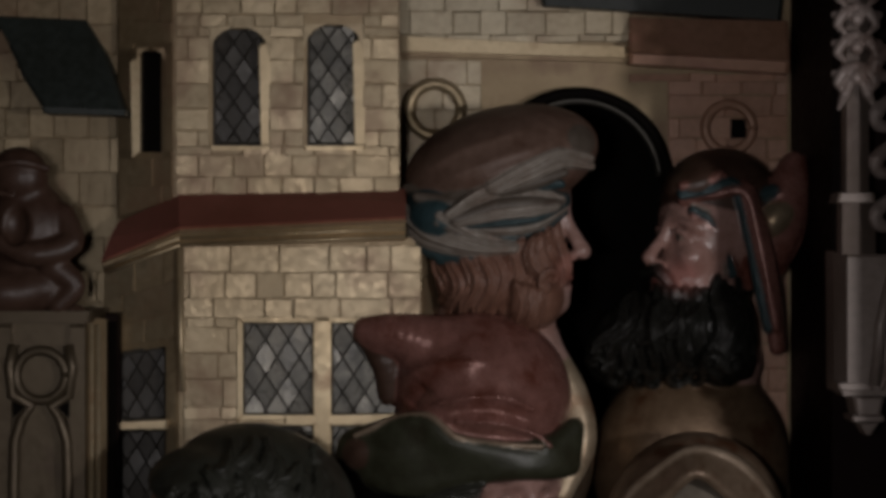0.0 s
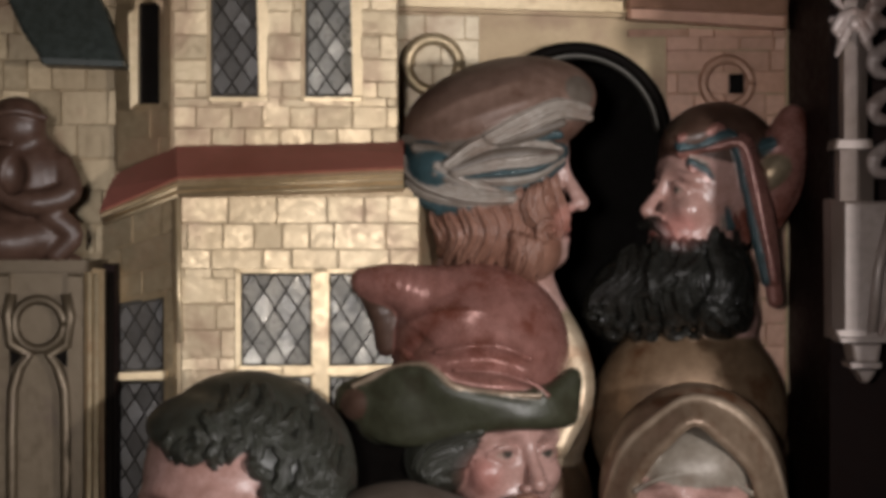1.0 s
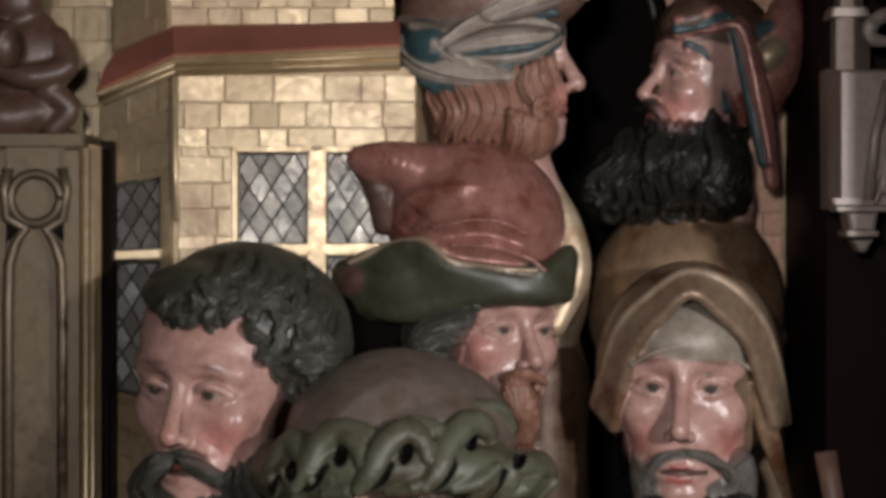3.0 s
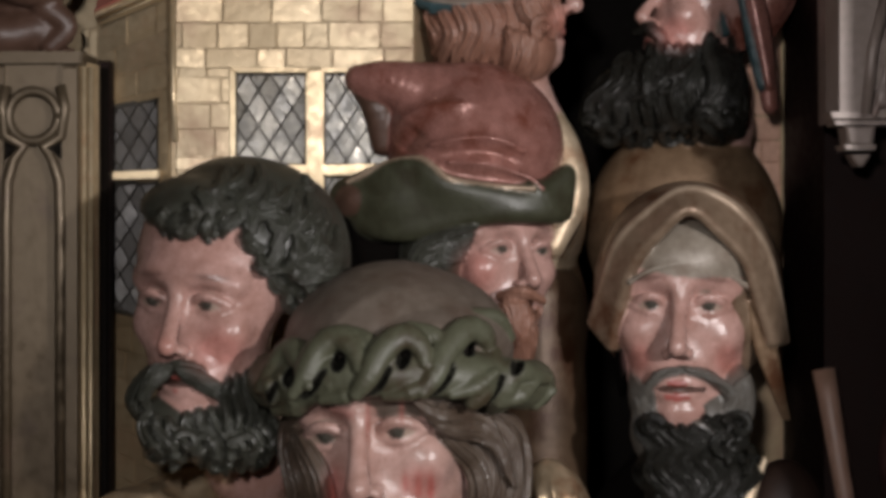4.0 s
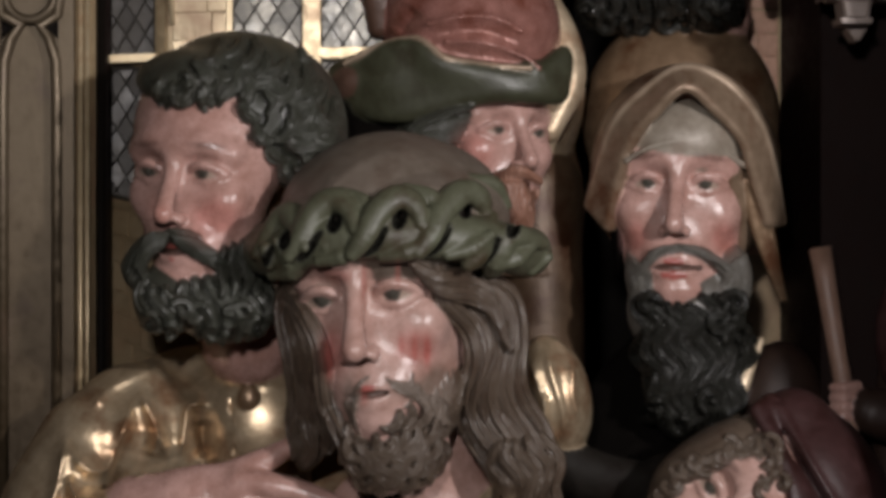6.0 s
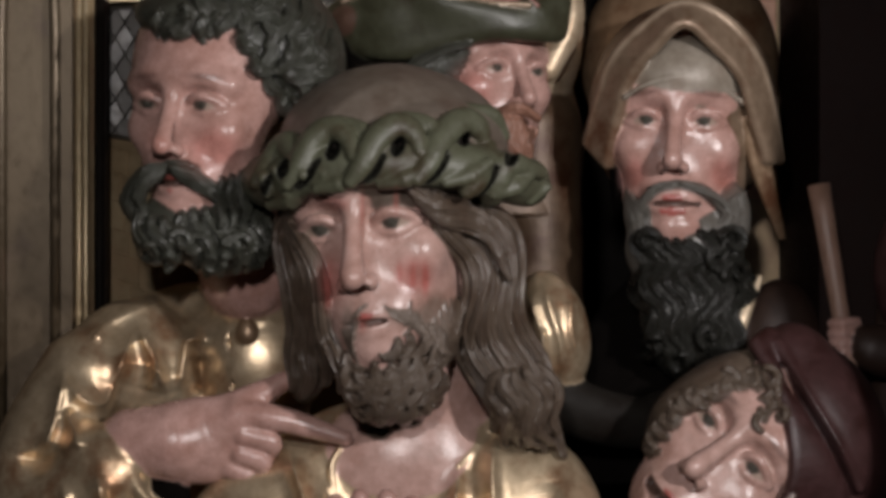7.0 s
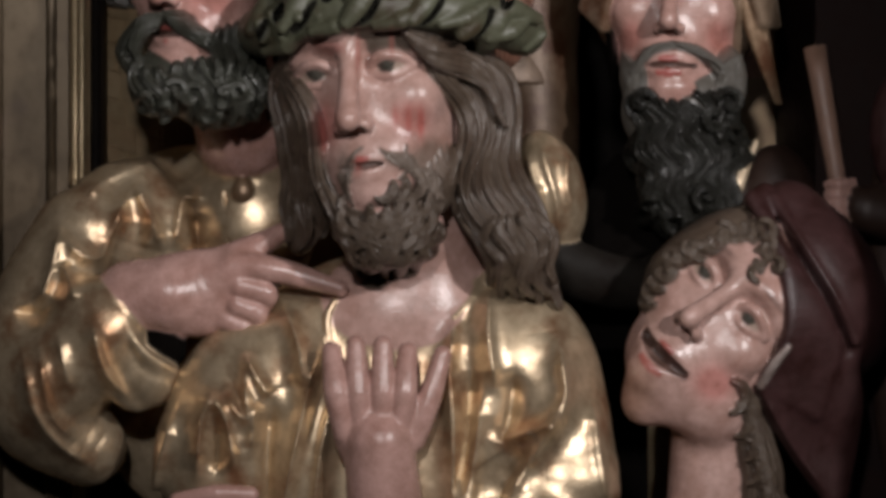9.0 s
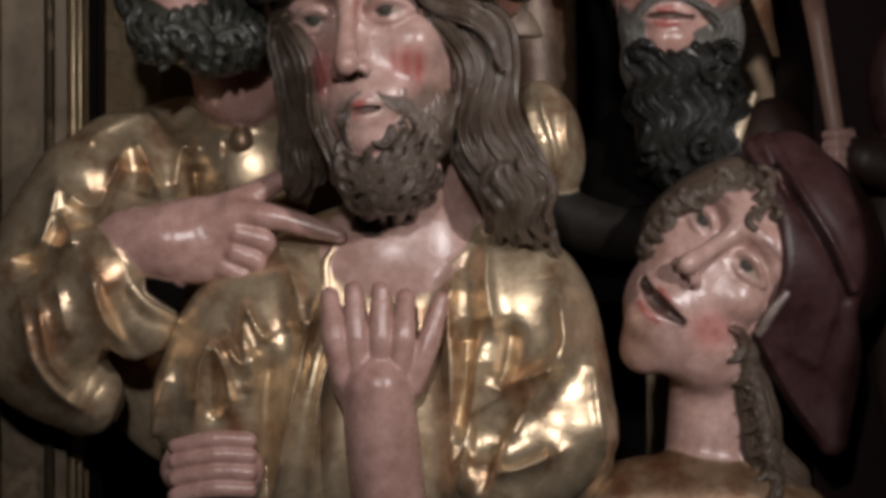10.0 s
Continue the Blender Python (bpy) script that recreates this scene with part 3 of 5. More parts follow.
def brickwork(sheet, u0, u1, v0, v1, course, length, d, material, parent, holes=(), shear=None, proud=3.5):
    """Courses of single carved bricks standing proud of the wall."""
    bend = shear or (lambda u, v: v)
    marks, v = [v0], v0
    while v < v1 - 8:
        v = min(v + course * rng.uniform(0.85, 1.15), v1)
        marks.append(v)
    for h in holes:
        for edge in h[2:]:
            if v0 < edge < v1 and min(abs(edge - m) for m in marks) > 7:
                marks.append(edge)
    marks.sort()
    for row, (v, low) in enumerate(zip(marks[:-1], marks[1:])):
        h = low - v
        for s, e in spans(u0, u1, v, v + h, holes):
            u = s - (length * 0.5 if row % 2 else 0) * rng.uniform(0.5, 1.1)
            while u < e - 3:
                w = length * rng.uniform(0.6, 1.4)
                a, b = max(u, s), min(u + w, e)
                if e - b < 12:
                    b = e
                if b - a > 5:
                    j = [rng.uniform(-1.6, 1.6) for _ in range(4)]
                    q = [(a + 0.4, v + 0.5 + j[0]), (b - 0.4, v + 0.5 + j[1]), (b - 0.4, v + h - 0.5 + j[2]), (a + 0.4, v + h - 0.5 + j[3])]
                    q = [(x, bend(x, y)) for x, y in q]
                    lift = (proud + rng.uniform(-1.6, 1.4)) * UNIT * 1.6
                    tip, tilt = rng.uniform(-2e-5, 2e-5), rng.uniform(-2e-5, 2e-5)
                    block(sheet, q, (lambda x, y, l=lift, m=(a + b) / 2, n=v, p=tip, t=tilt: (d(x, y) if callable(d) else d) - l + (x - m) * p + (y - n) * t), 0.006, material, "brick", parent, 1.5)
                u = b if b > u else e


def plate(sheet, u0, u1, v0, v1, d, thick, material, name, parent, holes=(), shear=None):
    """A wall with openings that go right through it: one mesh of upright and level strips."""
    bend = shear or (lambda u, v: v)
    us = sorted({u0, u1, *[h[0] for h in holes], *[h[1] for h in holes]})
    vs = sorted({v0, v1, *[h[2] for h in holes], *[h[3] for h in holes]})
    us, vs = [u for u in us if u0 <= u <= u1], [v for v in vs if v0 <= v <= v1]
    dist = d if callable(d) else (lambda u, v: d)
    solid = {}
    for i in range(len(us) - 1):
        for j in range(len(vs) - 1):
            mu, mv = (us[i] + us[i + 1]) / 2, (vs[j] + vs[j + 1]) / 2
            solid[i, j] = not any(h[0] < mu < h[1] and h[2] < mv < h[3] for h in holes)
    verts, faces, seen = [], [], {}

    def vert(i, j, back):
        if (i, j, back) not in seen:
            p = put(sheet, us[i], bend(us[i], vs[j]), dist(us[i], vs[j]))
            seen[i, j, back] = len(verts)
            verts.append(p + Vector((0, thick if back else 0, 0)))
        return seen[i, j, back]

    for (i, j), yes in solid.items():
        if yes:
            for back in (False, True):
                f = (vert(i, j, back), vert(i, j + 1, back), vert(i + 1, j + 1, back), vert(i + 1, j, back))
                faces.append(f if not back else f[::-1])
            for (di, dj), (a, b) in {(-1, 0): ((i, j), (i, j + 1)), (1, 0): ((i + 1, j + 1), (i + 1, j)), (0, -1): ((i + 1, j), (i, j)), (0, 1): ((i, j + 1), (i + 1, j + 1))}.items():
                if not solid.get((i + di, j + dj), False):
                    faces.append((vert(*a, False), vert(*a, True), vert(*b, True), vert(*b, False)))
    return mesh_object(name, verts, faces, material, parent)


def clip_poly(poly, u0, u1, v0, v1):
    for ax, lim, sign in ((0, u0, 1), (0, u1, -1), (1, v0, 1), (1, v1, -1)):
        out = []
        for i, p in enumerate(poly):
            q = poly[(i + 1) % len(poly)]
            pin, qin = sign * (p[ax] - lim) >= 0, sign * (q[ax] - lim) >= 0
            if pin:
                out.append(p)
            if pin != qin:
                t = (lim - p[ax]) / (q[ax] - p[ax])
                out.append((p[0] + t * (q[0] - p[0]), p[1] + t * (q[1] - p[1])))
        poly = out
        if len(poly) < 3:
            return []
    return poly


def lattice_window(name, label, sheet, u0, u1, v0, v1, d, du, dv, shear=None, glass=PANE):
    """A leaded window: single diamond panes, each a little askew, in a net of lead strips."""
    bend = shear or (lambda u, v: v)
    win = thing(name, label, "window", "structure", "leaded windows")
    lead_v, lead_f = [], []

    def strip(a, b, r=1.5):
        pa, pb = put(sheet, a[0], bend(*a), d - 0.0015), put(sheet, b[0], bend(*b), d - 0.0015)
        along = (pb - pa).normalized()
        side = along.cross(Vector((0, 1, 0))) * r * UNIT * d
        n = len(lead_v)
        out = Vector((0, -0.0014, 0))
        lead_v.extend([pa - side, pa + out, pa + side, pb - side, pb + out, pb + side])
        lead_f.extend([(n, n + 1, n + 4, n + 3), (n + 1, n + 2, n + 5, n + 4)])

    i = 0
    v = v0 - dv
    while v < v1 + dv:
        u = u0 - du + (du / 2 if i % 2 else 0)
        while u < u1 + du:
            poly = clip_poly([(u, v - dv / 2), (u + du / 2, v), (u, v + dv / 2), (u - du / 2, v)], u0, u1, v0, v1)
            if len(poly) > 2:
                tx, ty = rng.uniform(-0.05, 0.05), rng.uniform(-0.05, 0.05)
                mesh_object("pane", [put(sheet, x, bend(x, y), d) + Vector((0, 0.002 + ((x - u) * tx + (y - v) * ty) * UNIT * d, 0)) for x, y in poly], [tuple(range(len(poly)))[::-1]], glass, win)
                for a, b in (((u, v - dv / 2), (u + du / 2, v)), ((u, v - dv / 2), (u - du / 2, v))):
                    seg = clip_poly([a, b, ((a[0] + b[0]) / 2 + 0.01, (a[1] + b[1]) / 2)], u0, u1, v0, v1)
                    if len(seg) > 1:
                        ends = sorted(seg, key=lambda p: p[1])
                        strip(ends[0], ends[-1])
            u += du
        v += dv / 2
        i += 1
    for a, b in (((u0, v0), (u1, v0)), ((u0, v1), (u1, v1)), ((u0, v0), (u0, v1)), ((u1, v0), (u1, v1))):
        strip(a, b, 4.0)
    mesh_object("lead_net", lead_v, lead_f, LEAD, win, label="dark lead strips in a diamond net")
    mesh_object("backing", [put(sheet, x, bend(x, y), d + 0.006) for x, y in ((u0, v0), (u0, v1), (u1, v1), (u1, v0))], [(0, 1, 2, 3)], BLACK, win)
    return win


def arch_head(sheet, u0, u1, v0, d, thick, material, parent, rise):
    """The piece of wall that rounds off the top of an opening."""
    n, verts, faces = 14, [], []
    for i in range(n + 1):
        t = i / n
        u = u0 + (u1 - u0) * t
        for dd in (d, d + thick):
            verts += [put(sheet, u, v0, dd), put(sheet, u, v0 + rise * (1 - math.sqrt(max(0, 1 - (2 * t - 1) ** 2))), dd)]
    for i in range(n):
        a, b = i * 4, i * 4 + 4
        faces += [(a, a + 1, b + 1, b), (a + 1, a + 3, b + 3, b + 1), (a + 2, b + 2, b + 3, a + 3)]
    return mesh_object("arch_head", verts, faces, material, parent)


def left_slope(u, v):
    return v + (730 - v) * 0.00108 * (315 - u)


# gilded tower, lower storey
DL, DU = 1.620, 1.632
tower = thing("wall_tower", "gilded brick tower wall with incised joints and worn leaf", "wall", "structure")
low_holes = [(428, 553, 522, 686), (584, 700, 522, 686), (428, 553, 704, 900), (584, 700, 704, 900)]
plate(TOP, 315, 744, 372, 1800, DL, 0.012, GOLD_DIM, "wall_face", tower, low_holes)
brickwork(TOP, 322, 744, 386, 1100, 52, 66, DL, GOLD, tower, [(a - 10, b + 10, c - 8, d + 8) for a, b, c, d in low_holes])
turn_d = lambda u, v: DL + (u - 744) * 0.0014
plate(TOP, 744, 806, 372, 1000, turn_d, 0.012, GOLD_DIM, "wall_face", tower)
brickwork(TOP, 745, 806, 386, 800, 52, 90, turn_d, GOLD, tower)
side_d = lambda u, v: DL + (315 - u) * 0.00022
side_holes = [(206, 292, 560, 692), (206, 292, 712, 965)]
plate(TOP, 182, 315, 372, 1500, side_d, 0.012, GOLD_DIM, "wall_face", tower, side_holes, left_slope)
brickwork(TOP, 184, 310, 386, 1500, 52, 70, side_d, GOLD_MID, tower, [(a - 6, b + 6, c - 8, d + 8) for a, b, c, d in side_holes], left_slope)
rod([put(TOP, 316, 388, DL - 0.004), put(TOP, 318, 560, DL - 0.004), put(TOP, 322, 645, DL - 0.004)], 0.0022, GOLD_TRIM, "corner_bead", tower)
for u0, u1, v0, v1 in low_holes:
    for q in ([(u0 - 10, v0 - 8), (u1 + 10, v0 - 8), (u1, v0), (u0, v0)], [(u0 - 10, v0 - 8), (u0, v0), (u0, v1), (u0 - 10, v1 + 8)], [(u1, v0), (u1 + 10, v0 - 8), (u1 + 10, v1 + 8), (u1, v1)], [(u0, v1), (u1, v1), (u1 + 10, v1 + 8), (u0 - 10, v1 + 8)]):
        block(TOP, q, DL - 0.0035, 0.008, GOLD_TRIM, "window_surround", tower, 1.5)
block(TOP, [(558, 515), (580, 515), (582, 900), (560, 900)], DL - 0.006, 0.010, GOLD_TRIM, "mullion", tower, 3)
block(TOP, [(500, 688), (700, 684), (700, 700), (500, 702)], DL - 0.005, 0.008, GOLD_TRIM, "transom", tower, 3)
block(TOP, [(206, left_slope(206, 694)), (294, left_slope(294, 694)), (294, left_slope(294, 710)), (206, left_slope(206, 710))], DL - 0.004, 0.01, GOLD_TRIM, "transom", tower, 3)
for i, (u0, u1, v0, v1) in enumerate(low_holes):
    lattice_window("window_%d" % (i + 1), "small leaded window with silvered diamond panes in gilded wall", TOP, u0, u1, v0, v1, DL + 0.004, 40, 62)
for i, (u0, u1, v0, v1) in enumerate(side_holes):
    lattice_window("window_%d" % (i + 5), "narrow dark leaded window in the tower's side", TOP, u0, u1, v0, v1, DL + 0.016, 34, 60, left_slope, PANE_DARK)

# red ledge round the tower
ledge = thing("trim_ledge", "red painted sloping ledge over a gilded moulding", "ledge", "structure")


def ledge_run(name, pairs, material):
    """A profile of (u, v, distance) lines at the left end, the corner and the right end."""
    verts = [put(TOP, *p) for line in pairs for p in line]
    n = len(pairs[0])
    faces = [(i * n + j, (i + 1) * n + j, (i + 1) * n + j + 1, i * n + j + 1) for i in range(len(pairs) - 1) for j in range(n - 1)]
    return mesh_object(name, verts, faces, material, ledge)


ledge_run("red_slope", [[(208, 345, 1.650), (206, 347, 1.646), (192, 372, 1.632), (178, 412, 1.618), (178, 420, 1.622)],
                        [(314, 294, 1.640), (314, 297, 1.632), (314, 325, 1.610), (316, 352, 1.590), (316, 360, 1.594)],
                        [(716, 284, 1.640), (716, 287, 1.632), (716, 308, 1.610), (716, 334, 1.590), (716, 342, 1.594)]], REDTILE)
ledge_run("gilded_moulding", [[(178, 412, 1.622), (178, 419, 1.614), (181, 424, 1.614), (183, 428, 1.625), (183, 433, 1.618), (186, 437, 1.626)],
                              [(316, 353, 1.594), (316, 363, 1.588), (316, 370, 1.592), (317, 374, 1.602), (317, 381, 1.598), (318, 388, 1.620)],
                              [(716, 335, 1.594), (716, 345, 1.588), (716, 354, 1.592), (716, 360, 1.602), (716, 368, 1.598), (716, 378, 1.620)]], GOLD_TRIM)

for a, b, v in (((181, 426), (316, 372), 0), ((316, 372), (716, 356), 0), ((184, 434), (317, 384), 0), ((317, 384), (716, 370), 0)):
    rod([put(TOP, *a, 1.612 if a[0] < 200 else 1.590), put(TOP, *b, 1.590)], 0.0012, GOLD_TRIM, "gilded_bead", ledge, 6)

# upper storey
upper = thing("wall_upper_storey", "gilded brick upper wall with two arched windows", "wall", "structure")
up_holes = [(374, 470, 2, 210), (541, 636, -4, 210)]
plate(TOP, 305, 705, -150, 300, DU, 0.012, GOLD_DIM, "wall_face", upper, up_holes)
brickwork(TOP, 308, 705, -148, 296, 41, 58, DU, GOLD, upper, [(a - 4, b + 4, c - 2, d + 2) for a, b, c, d in up_holes])
for u0, u1, v0, v1 in up_holes:
    arch_head(TOP, u0 - 5, u1 + 5, v0 - 2, DU - 0.003, 0.014, GOLD, upper, 48)
    block(TOP, [(u0 - 5, v1), (u1 + 8, v1), (u1 + 8, v1 + 8), (u0 - 5, v1 + 8)], DU - 0.004, 0.01, GOLD_TRIM, "window_sill", upper, 2)
    block(TOP, [(u1 - 14, v0 + 30), (u1 + 6, v0 + 20), (u1 + 8, v1), (u1 - 10, v1)], DU - 0.001, 0.01, GOLD_TRIM, "window_jamb", upper, 2)
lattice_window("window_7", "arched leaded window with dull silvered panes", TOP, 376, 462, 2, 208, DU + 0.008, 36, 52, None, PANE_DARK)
lattice_window("window_8", "arched leaded window with bright silvered panes", TOP, 543, 628, -4, 208, DU + 0.008, 36, 52)
up_side = lambda u, v: DU + (305 - u) * 0.0003
slot = [(246, 284, 42, 222)]
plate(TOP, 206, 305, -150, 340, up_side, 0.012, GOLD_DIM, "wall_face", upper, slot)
# side bricks in the darker joint colour, which puts their shade in paint
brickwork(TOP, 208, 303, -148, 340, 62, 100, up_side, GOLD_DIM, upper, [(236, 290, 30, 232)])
arch_head(TOP, 240, 290, 38, DU + 0.004, 0.01, GOLD_DIM, upper, 28)
block(TOP, [(228, 60), (246, 48), (246, 222), (232, 232)], DU + 0.006, 0.01, GOLD_TRIM, "window_jamb", upper, 2)
# black plate paints the slot window's unlit recess
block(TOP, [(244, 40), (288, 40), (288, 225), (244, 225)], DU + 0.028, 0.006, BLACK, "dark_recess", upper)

# house behind, with its green roof
house = thing("wall_house", "gilded brick house wall beside the tower", "wall", "structure")
plate(TOP, -120, 235, -150, 1100, 1.672, 0.012, GOLD_DIM, "wall_face", house)
brickwork(TOP, -60, 206, -60, 560, 54, 66, 1.672, GOLD_MID, house)
roof = thing("house_roof", "dark green tiled roof over the gilded house", "roof")
block(TOP, [(-20, -20), (150, -12), (186, 50), (218, 152), (150, 152), (76, 146), (40, 92), (8, 20)], lambda u, v: 1.662 - (v + 10) * 0.00022, 0.03, SLATE, "roof_slope", roof, 5)
block(TOP, [(70, 140), (220, 146), (220, 156), (76, 152)], 1.622, 0.03, SLATE, "eave", roof, 3)

# back wall with the dark archway, roundels and cornice
DR = 1.775
back = thing("wall_back", "gilded brick back wall, right part painted reddish as in shade, with a dark archway", "wall", "structure")
arch_hole = [(868, 1172, 128, 1800)]
plate(TOP, 690, 1400, -150, 1800, DR, 0.014, GOLD_DIM, "wall_face", back, arch_hole)
arch_head(TOP, 868, 1172, 128, DR - 0.0005, 0.014, GOLD_DIM, back, 150)
brickwork(TOP, 700, 1112, 62, 300, 40, 62, DR, PALEGOLD, back, [(850, 1180, 100, 1100)])
brickwork(TOP, 700, 1112, -148, 30, 44, 70, DR - 0.006, PALEGOLD, back)
# right of the shadow's edge the shade is painted as reddish bricks
brickwork(TOP, 1112, 1392, 86, 1000, 40, 76, DR, REDDISH_SHADE, back, [(850, 1180, 100, 1100)])
block(TOP, [(700, 18), (1112, 38), (1112, 58), (700, 46)], DR - 0.020, 0.03, GOLD_TRIM, "cornice", back, 6)
block(TOP, [(700, 44), (1112, 58), (1112, 66), (700, 54)], DR - 0.010, 0.02, GOLD_DIM, "cornice_fillet", back, 2)
block(TOP, [(1112, -14), (1392, -8), (1396, 62), (1112, 48)], lambda u, v: DR - 0.012 - (v + 14) * 0.0003, 0.04, REDDISH_SHADE, "red_band", back, 4)
block(TOP, [(1112, 50), (1396, 64), (1394, 86), (1112, 68)], DR - 0.022, 0.03, REDDISH_SHADE, "cornice", back, 5)
block(TOP, [(930, -120), (1392, -120), (1380, -8), (960, -34)], DR - 0.02, 0.03, SLATE, "upper_roof", back, 4)
ring_mesh(TOP, 768, 150, 46, 11, DR - 0.006, GOLD_TRIM, "roundel", back)
ring_mesh(TOP, 1288, 182, 42, 9, DR - 0.006, REDDISH_SHADE, "roundel", back)
# black plate stands for the depth of a small square hole
block(TOP, [(1292, 166), (1318, 166), (1318, 200), (1292, 200)], DR - 0.0085, 0.004, BLACK, "peep_hole", back)
ring_mesh(TOP, 1020, 280, 160, 11, DR - 0.014, BLACK, "arch_moulding", back, -8, 188)
ring_mesh(TOP, 1020, 280, 147, 7, DR - 0.010, LEAD, "arch_bead", back, 5, 175)
# board closes the archway; its black stands in for unlit depth
closing = thing("wall_rear", "black back board of the shrine, painted as unlit depth", "wall", "structure")
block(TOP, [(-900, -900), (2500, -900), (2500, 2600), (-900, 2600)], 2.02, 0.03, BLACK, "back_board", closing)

# gilded pedestal with blind tracery
ped = thing("pedestal", "tall gilded pedestal with blind tracery panel", "pedestal")
DP = 1.560
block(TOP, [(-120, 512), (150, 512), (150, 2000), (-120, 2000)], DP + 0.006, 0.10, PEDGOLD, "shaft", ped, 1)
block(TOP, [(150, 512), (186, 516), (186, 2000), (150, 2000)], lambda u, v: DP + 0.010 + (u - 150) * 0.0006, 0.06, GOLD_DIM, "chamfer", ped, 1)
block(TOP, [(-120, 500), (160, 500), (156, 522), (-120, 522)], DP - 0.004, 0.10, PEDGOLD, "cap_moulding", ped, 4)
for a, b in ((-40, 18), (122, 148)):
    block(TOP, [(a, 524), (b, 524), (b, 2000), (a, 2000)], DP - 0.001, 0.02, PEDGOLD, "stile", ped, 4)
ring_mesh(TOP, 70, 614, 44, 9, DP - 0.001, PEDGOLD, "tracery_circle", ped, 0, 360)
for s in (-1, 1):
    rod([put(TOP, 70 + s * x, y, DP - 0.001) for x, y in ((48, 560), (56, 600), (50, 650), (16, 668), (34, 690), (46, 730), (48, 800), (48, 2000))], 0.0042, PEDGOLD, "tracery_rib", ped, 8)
    # black plates paint the shade in the tracery's eyes
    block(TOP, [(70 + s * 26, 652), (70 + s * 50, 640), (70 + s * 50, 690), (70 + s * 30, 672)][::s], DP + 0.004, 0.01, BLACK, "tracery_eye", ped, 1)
for u in (160, 172):
    rod([put(TOP, u, 524, DP + 0.012), put(TOP, u, 2000, DP + 0.012)], 0.002, GOLD_TRIM, "shaft_bead", ped, 6)
# slat fills the dark slot; the slot's shade is in its colour
slat = thing("trim_slat", "dark narrow wooden slat between pedestal and tower", "trim", "structure")
block(TOP, [(184, 505), (206, 505), (206, 2000), (184, 2000)], 1.60, 0.02, OLDWOOD, "slat_face", slat, 2)
rod([put(TOP, 196, 520, 1.597), put(TOP, 196, 2000, 1.597)], 0.0035, BLACK, "slat_bead", slat, 8)

# carved post with pinnacle at the shrine's edge
post = thing("pinnacle_post", "grey painted carved post with crockets and finials", "post")
DQ = 1.490
side = thing("wall_side", "wooden side wall of the shrine, darkened for the shade there", "wall", "structure")
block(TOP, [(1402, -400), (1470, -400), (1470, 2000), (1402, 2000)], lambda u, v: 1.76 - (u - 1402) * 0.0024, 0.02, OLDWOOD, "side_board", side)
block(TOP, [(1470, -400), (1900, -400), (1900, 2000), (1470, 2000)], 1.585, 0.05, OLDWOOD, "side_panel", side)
block(TOP, [(1496, -200), (1518, -200), (1518, 292), (1496, 292)], lambda u, v: DQ + (1518 - u) * 0.00016, 0.02, GREYWOOD, "shaft", post, 1)
block(TOP, [(1518, -200), (1536, -200), (1536, 292), (1518, 292)], lambda u, v: DQ + (u - 1518) * 0.0007, 0.02, GREYWOOD, "shaft_side", post, 1)
block(TOP, [(1482, 288), (1544, 288), (1548, 306), (1478, 306)], DQ - 0.006, 0.03, GREYWOOD, "ring_moulding", post, 4)
block(TOP, [(1488, 304), (1518, 304), (1518, 398), (1488, 398)], lambda u, v: DQ + (1518 - u) * 0.00016, 0.02, GREYWOOD, "shaft", post, 1)
block(TOP, [(1518, 304), (1548, 304), (1548, 398), (1518, 398)], lambda u, v: DQ + (u - 1518) * 0.0007, 0.02, GREYWOOD, "shaft_side", post, 1)
block(TOP, [(1472, 392), (1496, 400), (1496, 640), (1474, 640)], lambda u, v: DQ + 0.004 + (1496 - u) * 0.0009, 0.03, GREYWOOD, "panel_side", post, 1)
block(TOP, [(1496, 398), (1600, 398), (1600, 640), (1496, 640)], DQ + 0.005, 0.03, GREYWOOD, "panel", post, 4)
block(TOP, [(1480, 626), (1600, 626), (1600, 638), (1484, 638)], DQ - 0.002, 0.03, GREYWOOD, "base_moulding", post, 3)
block(TOP, [(1486, 640), (1600, 640), (1600, 648), (1490, 648)], DQ + 0.004, 0.03, GREYWOOD, "base_fillet", post, 2)
block(TOP, [(1508, 650), (1562, 650), (1556, 684), (1514, 684)], DQ + 0.002, 0.03, GREYWOOD, "corbel", post, 5)
block(TOP, [(1504, 684), (1564, 684), (1562, 694), (1508, 694)], DQ - 0.002, 0.03, GREYWOOD, "corbel_ring", post, 3)
block(TOP, [(1516, 696), (1554, 696), (1540, 718), (1530, 718)], DQ + 0.014, 0.02, GREYWOOD, "pendant", post, 4)
leafage = Carving(TOP, DQ, (1465, -170, -34), (1610, 660, 44), 2.6)
for v in (-120, -70, -20, 30, 84):
    for s in (-1, 1):
        leafage.tube([(1514, v - 22, 8), (1514 + s * 22, v - 10, 20), (1514 + s * 34, v + 10, 22), (1514 + s * 22, v + 24, 16)], [8, 11, 9, 5], GREYCOAT, 4)
        leafage.ball((1514 + s * 38, v - 6, 14), (9, 8, 8), GREYCOAT, 3)
    leafage.ball((1514, v, 20), (13, 14, 12), GREYCOAT, 4)
for s in (-1, 1):
    leafage.tube([(1514 + s * 8, 84, 14), (1514 + s * 20, 112, 18), (1514 + s * 32, 140, 10)], [9, 11, 4], GREYCOAT, 4)
